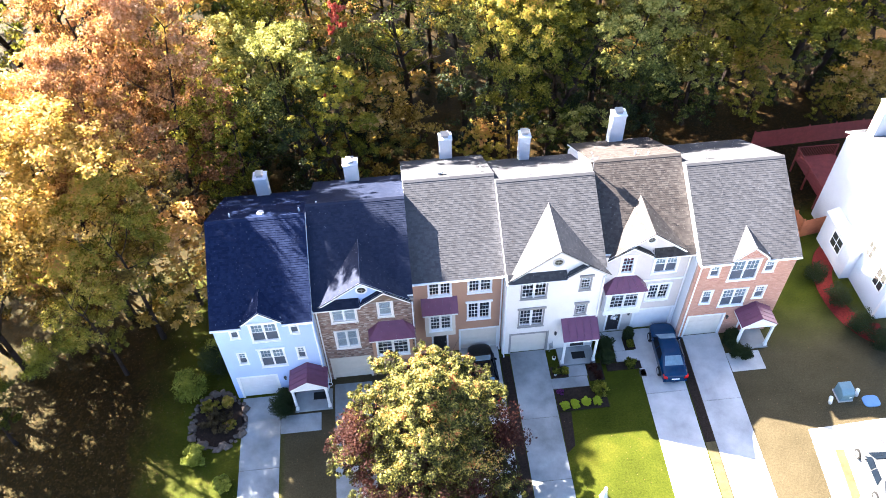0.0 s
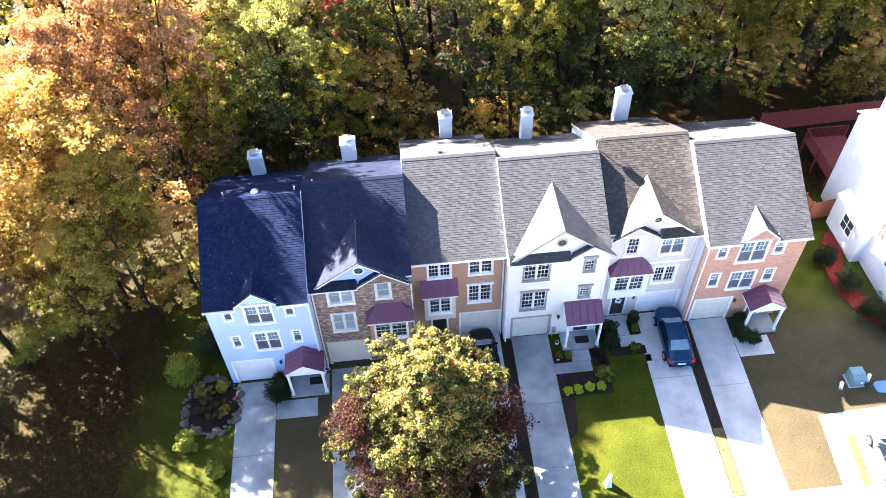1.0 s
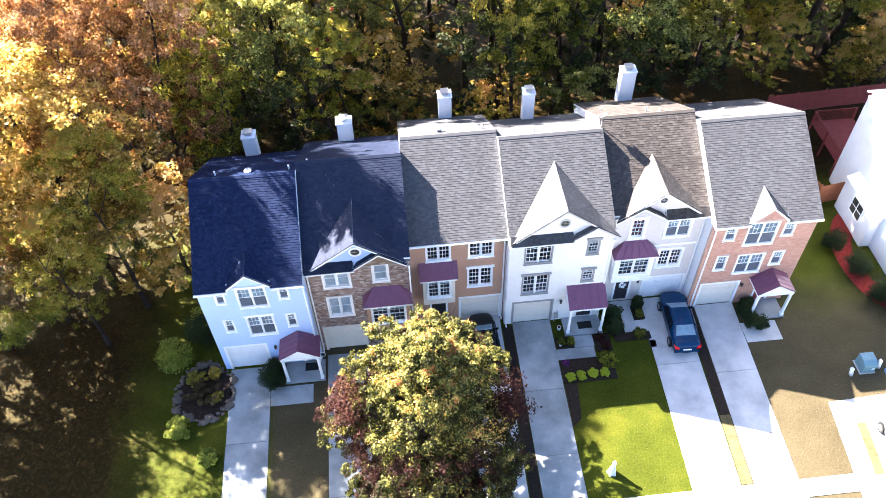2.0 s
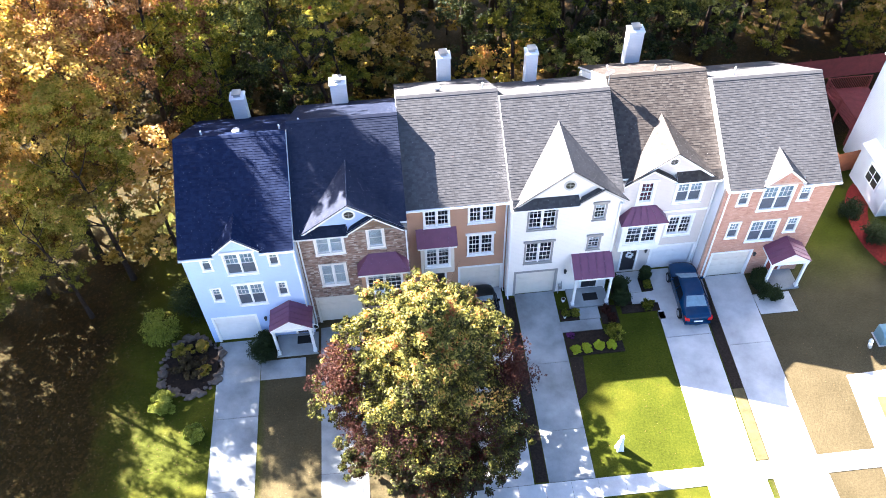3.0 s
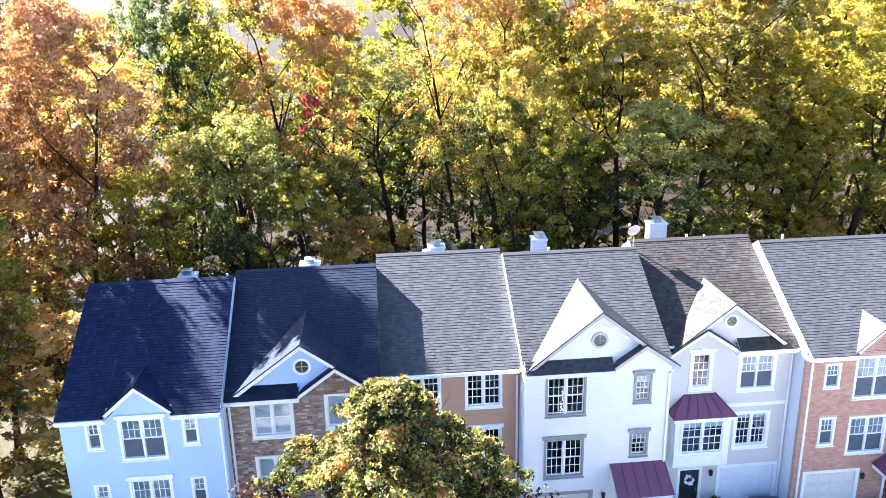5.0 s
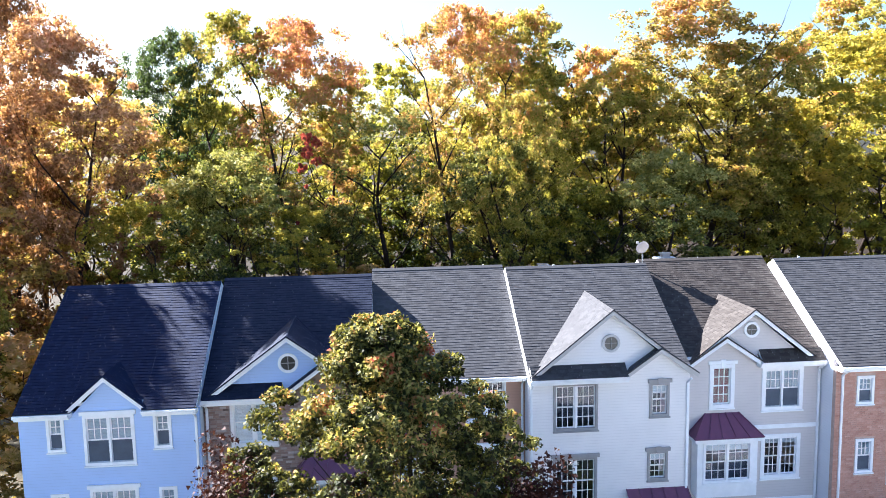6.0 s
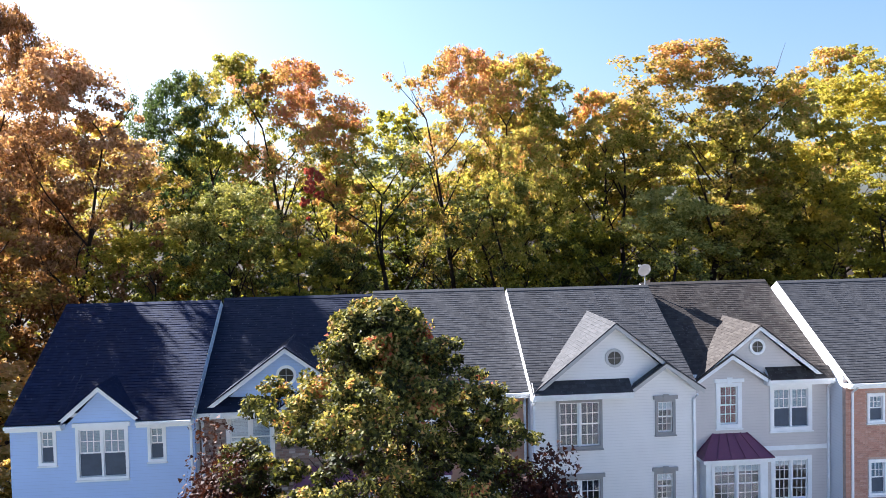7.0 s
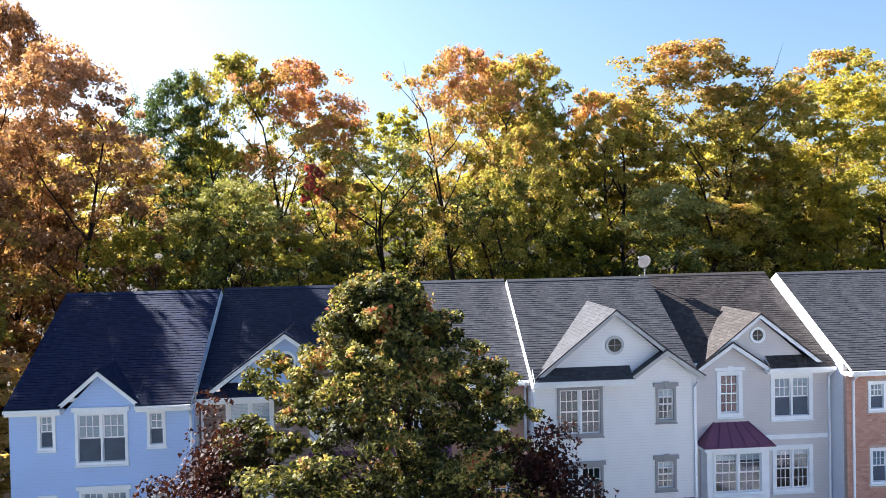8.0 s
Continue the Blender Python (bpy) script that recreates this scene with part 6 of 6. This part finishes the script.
box_thing = thing("utility_box", "grey-green ground transformer cabinet with a sloping lid", "utility box", (27.6, 23.9, 0))
bm = bmesh.new()
prism(bm, [(27.2, 23.4, 0), (27.2, 24.3, 0), (27.2, 24.3, 0.95), (27.2, 23.75, 0.95), (27.2, 23.4, 0.75)], (0.85, 0, 0))
part("cabinet", bevelled(bm, 0.02), M_GREENBOX, box_thing)
bm = bmesh.new()
box(bm, 27.14, 23.34, 0, 28.11, 24.36, 0.06)
part("base_pad", bm, M_CONCRETE, box_thing, "concrete pad")
bm = bmesh.new()
box(bm, 27.75, 23.385, 0.35, 27.92, 23.398, 0.5)
part("notice", bm, M_WHITE, box_thing, "small white notice")
for k, (x, y, lean) in enumerate(((26.6, 23.4, 0.45), (28.5, 23.75, 0.3))):
    ped = thing("cable_pedestal", "pale plastic cable pedestal in the grass", "pedestal", (x, y, 0), "cable pedestals")
    bm = bmesh.new()
    tube(bm, (x, y, 0), (x - lean * 0.3, y + 0.02, 0.62), 0.13, 0.11, 12)
    part("sleeve", bm, M_WHITE, ped, "", True)
    bm = bmesh.new()
    tube(bm, (x - lean * 0.3, y + 0.02, 0.62), (x - lean * 0.3 - 0.06, y + 0.02, 0.8), 0.14, 0.06, 12)
    part("cap", bm, M_WHITE, ped, "", True)
bm = bmesh.new()
bm.faces.new([bm.verts.new((29.25 + 0.54 * math.copysign(abs(math.cos(a)) ** 0.6, math.cos(a)), 23.2 + 0.42 * math.copysign(abs(math.sin(a)) ** 0.6, math.sin(a)), 0.012)) for a in [i / 28 * 6.283 for i in range(28)]])
r = bmesh.ops.extrude_face_region(bm, geom=list(bm.faces))
bmesh.ops.translate(bm, verts=[v for v in r["geom"] if isinstance(v, bmesh.types.BMVert)], vec=(0, 0, 0.06))
bmesh.ops.recalc_face_normals(bm, faces=bm.faces)
solo("valve_lid", bm, M_BLUELID, "faded blue plastic ground lid", "lid")

bm = bmesh.new()
n = 14
for k, (r0, z) in enumerate(((0.24, 0.0), (0.18, 0.45), (0.12, 0.85), (0.09, 1.05), (0.12, 1.16), (0.09, 1.3), (0.01, 1.36))):
    ring = [bm.verts.new((10.55 + r0 * (1 + 0.25 * math.sin(5 * i / n * 6.283) * (k < 3)) * math.cos(i / n * 6.283), 18.75 + r0 * (1 + 0.25 * math.sin(5 * i / n * 6.283) * (k < 3)) * math.sin(i / n * 6.283), z)) for i in range(n)]
    if k:
        for i in range(n):
            bm.faces.new((prev[i], prev[(i + 1) % n], ring[(i + 1) % n], ring[i]))
    prev = ring
solo("lawn_ornament", bm, M_WHITE, "white draped cloth ornament standing on the lawn", "ornament")

for px, py, pr in ((9.5, 28.75, 0.13), (9.35, 27.5, 0.1)):
    pot = thing("flower_pot", "small white flower pot beside the steps", "pot", (px, py, 0.06), "flower pots")
    bm = bmesh.new()
    tube(bm, (px, py, 0.06), (px, py, 0.06 + 2 * pr), pr * 0.7, pr, 12)
    part("bowl", bm, M_WHITE, pot)
    bm = bmesh.new()
    tube(bm, (px, py, 0.061 + 2 * pr), (px, py, 0.07 + 2 * pr), pr * 0.85, pr * 0.8, 12)
    part("soil", bm, M_MULCH, pot, "dark potting soil")

# meters, mats and a hose by the doors
meter = thing("gas_meter", "grey gas meter with bent pipe beside the garage", "gas meter", (9.38, 29.5, 0))
bm = bmesh.new()
box(bm, 9.26, 29.3, 0.55, 9.5, 29.52, 0.9)
part("meter_case", bevelled(bm, 0.03, 2), M_GREYMETAL, meter)
bm = bmesh.new()
tube(bm, (9.3, 29.42, 0.05), (9.3, 29.42, 0.56), 0.025, 0.025, 8)
part("inlet_pipe", bm, M_GREYMETAL, meter)
bm = bmesh.new()
tube(bm, (9.46, 29.42, 0.88), (9.46, 29.42, 1.05), 0.025, 0.025, 8)
tube(bm, (9.46, 29.42, 1.05), (9.46, 29.59, 1.05), 0.025, 0.025, 8)
part("pipe", bm, M_GREYMETAL, meter)
for mx, my, mz in ((11.2, 28.85, 0.145), (-6.35, 27.7, 0.125)):
    bm = bmesh.new()
    box(bm, mx - 0.45, my - 0.28, mz, mx + 0.45, my + 0.28, mz + 0.02)
    solo("doormat", bevelled(bm, 0.006), M_TYRE, "dark rubber doormat before the entry door", "doormat", group="doormats")
hose = thing("garden_hose", "coiled pale garden hose hung beside the porch", "hose", (-5.66, 28.1, 0.75))
bm = bmesh.new()
for turn in range(3):
    for i in range(20):
        a0, a1 = i / 20 * 6.283, (i + 1) / 20 * 6.283
        r0 = 0.2 + 0.03 * turn
        tube(bm, (-5.66 - 0.04 * turn + r0 * math.cos(a0), 28.1, 0.75 + r0 * math.sin(a0)), (-5.66 - 0.04 * turn + r0 * math.cos(a1), 28.1, 0.75 + r0 * math.sin(a1)), 0.016, 0.016, 5)
part("coil", bm, M_WHITE, hose, "", True)
bm = bmesh.new()
box(bm, -5.72, 28.06, 0.72, -5.6, 28.19, 0.8)
part("hanger", bm, M_BLACKMETAL, hose, "black hose hanger")

# dish and roof vents
dish = thing("satellite_dish", "grey satellite dish on a short mast at the ridge", "satellite dish", (12.35, 35.3, 11.3))
bm = bmesh.new()
tube(bm, (12.35, 35.3, 11.2), (12.35, 35.3, 11.85), 0.03, 0.03, 8)
part("mast", bm, M_GREYMETAL, dish)
bm = bmesh.new()
n = 20
q = Vector((-0.2, 0.9, 0.28)).to_track_quat("Z", "Y")
prev = None
for k in range(5):
    r0 = 0.32 * k / 4
    ring = [bm.verts.new(Vector((12.35, 35.22, 12.12)) + q @ Vector((r0 * math.cos(i / n * 6.283), r0 * math.sin(i / n * 6.283) * 0.92, 0.7 * r0 * r0))) for i in range(n)] if k else [bm.verts.new((12.35, 35.22, 12.12))]
    if k == 1:
        for i in range(n):
            bm.faces.new((prev[0], ring[i], ring[(i + 1) % n]))
    elif k > 1:
        for i in range(n):
            bm.faces.new((prev[i], ring[i], ring[(i + 1) % n], prev[(i + 1) % n]))
    prev = ring
r = bmesh.ops.solidify(bm, geom=list(bm.faces), thickness=0.015)
part("reflector", bm, M_GREYTRIM, dish, "grey dish reflector", True)
bm = bmesh.new()
tube(bm, (12.35, 35.3, 11.83), (12.25, 35.68, 12.3), 0.012, 0.012, 6)
box(bm, 12.2, 35.64, 12.27, 12.3, 35.74, 12.36)
part("feed_arm", bm, M_GREYMETAL, dish)
for x, y, z, r0 in ((-10.35, 34.0, 11.0, 0.05), (-8.5, 34.1, 10.9, 0.16), (-6.15, 34.0, 11.0, 0.05), (-5.1, 34.4, 11.0, 0.05), (2.7, 36.3, 11.0, 0.16), (5.3, 36.2, 11.0, 0.05), (8.35, 35.5, 11.0, 0.05), (15.4, 36.5, 11.0, 0.05), (16.2, 36.3, 11.0, 0.05), (19.9, 35.8, 11.0, 0.05)):
    bm = bmesh.new()
    tube(bm, (x, y, z - 0.3), (x, y, z + (0.45 if r0 < 0.1 else 0.3)), r0, r0, 10)
    if r0 > 0.1:
        tube(bm, (x, y, z + 0.3), (x, y, z + 0.36), r0 * 1.5, r0 * 1.3, 12)
    solo("roof_vent", bm, M_WHITE if r0 < 0.1 else M_GREYMETAL, "short roof vent pipe near the ridge", "roof vent", group="roof vents")


def mulch_crescent(cx, cy, r0, r1, a0, a1):
    bm = bmesh.new()
    n = 24
    pts = [(cx + r1 * math.cos(a0 + (a1 - a0) * i / n), cy + r1 * 1.5 * math.sin(a0 + (a1 - a0) * i / n), 0.0) for i in range(n + 1)]
    pts += [(cx + r0 * math.cos(a0 + (a1 - a0) * i / n), cy + r0 * 1.5 * math.sin(a0 + (a1 - a0) * i / n), 0.0) for i in range(n, -1, -1)]
    a = [bm.verts.new((x, y, 0.05)) for x, y, z in pts]
    k = len(a)
    for i in range(n):
        bm.faces.new((a[i], a[i + 1], a[k - 2 - i], a[k - 1 - i]))
    bmesh.ops.recalc_face_normals(bm, faces=bm.faces)
    if bm.faces[:][0].normal.z < 0:
        bmesh.ops.reverse_faces(bm, faces=bm.faces)
    solo("planting_bed", bm, M_REDMULCH, "red mulched bed along the end house", "bed", "structure")


mulch_crescent(32.9, 32.0, 2.0, 3.3, math.radians(115), math.radians(262))


def litter(name, label, areas, material, seed, size):
    """Loose fallen leaves lying on the ground."""
    rnd = np.random.default_rng(seed)
    out = []
    for x0, y0, x1, y1, n in areas:
        p = np.stack([rnd.uniform(x0, x1, n), rnd.uniform(y0, y1, n), np.full(n, 0.03)], 1)
        a = rnd.uniform(0, 6.283, n)
        t = rnd.uniform(-0.3, 0.3, n)
        u = np.stack([np.cos(a), np.sin(a), t], 1)
        w = np.stack([-np.sin(a), np.cos(a), t * 0.5], 1)
        z = (size * rnd.uniform(0.5, 1.4, n))[:, None]
        v = np.empty((n, 4, 3))
        v[:, 0], v[:, 1], v[:, 2], v[:, 3] = p - u * z, p + w * z * 0.6, p + u * z, p - w * z * 0.6
        out.append(v.reshape(-1, 3))
    ob = new(name, leaf_mesh(name, np.concatenate(out), material, 4))
    return tagged(ob, label, "leaves", "", "stuff")


L_FALLEN = leaf_mat("fallen leaves", [(0.0, (0.06, 0.03, 0.015)), (0.5, (0.16, 0.1, 0.05)), (1.0, (0.36, 0.26, 0.18))], 0.1)
litter("fallen_leaves", "tan fallen leaves scattered on the lawns", ((-26, 14, -11.6, 33, 2400), (-8.8, 14, -5.5, 25, 220), (-2.8, 14, 3.1, 28, 400), (9.2, 14, 15.0, 27, 130), (21.4, 17, 31, 32, 300), (-24, 33, -12.2, 46, 2000), (-12, 41, 45, 60, 7000)), L_FALLEN, 8, 0.031)
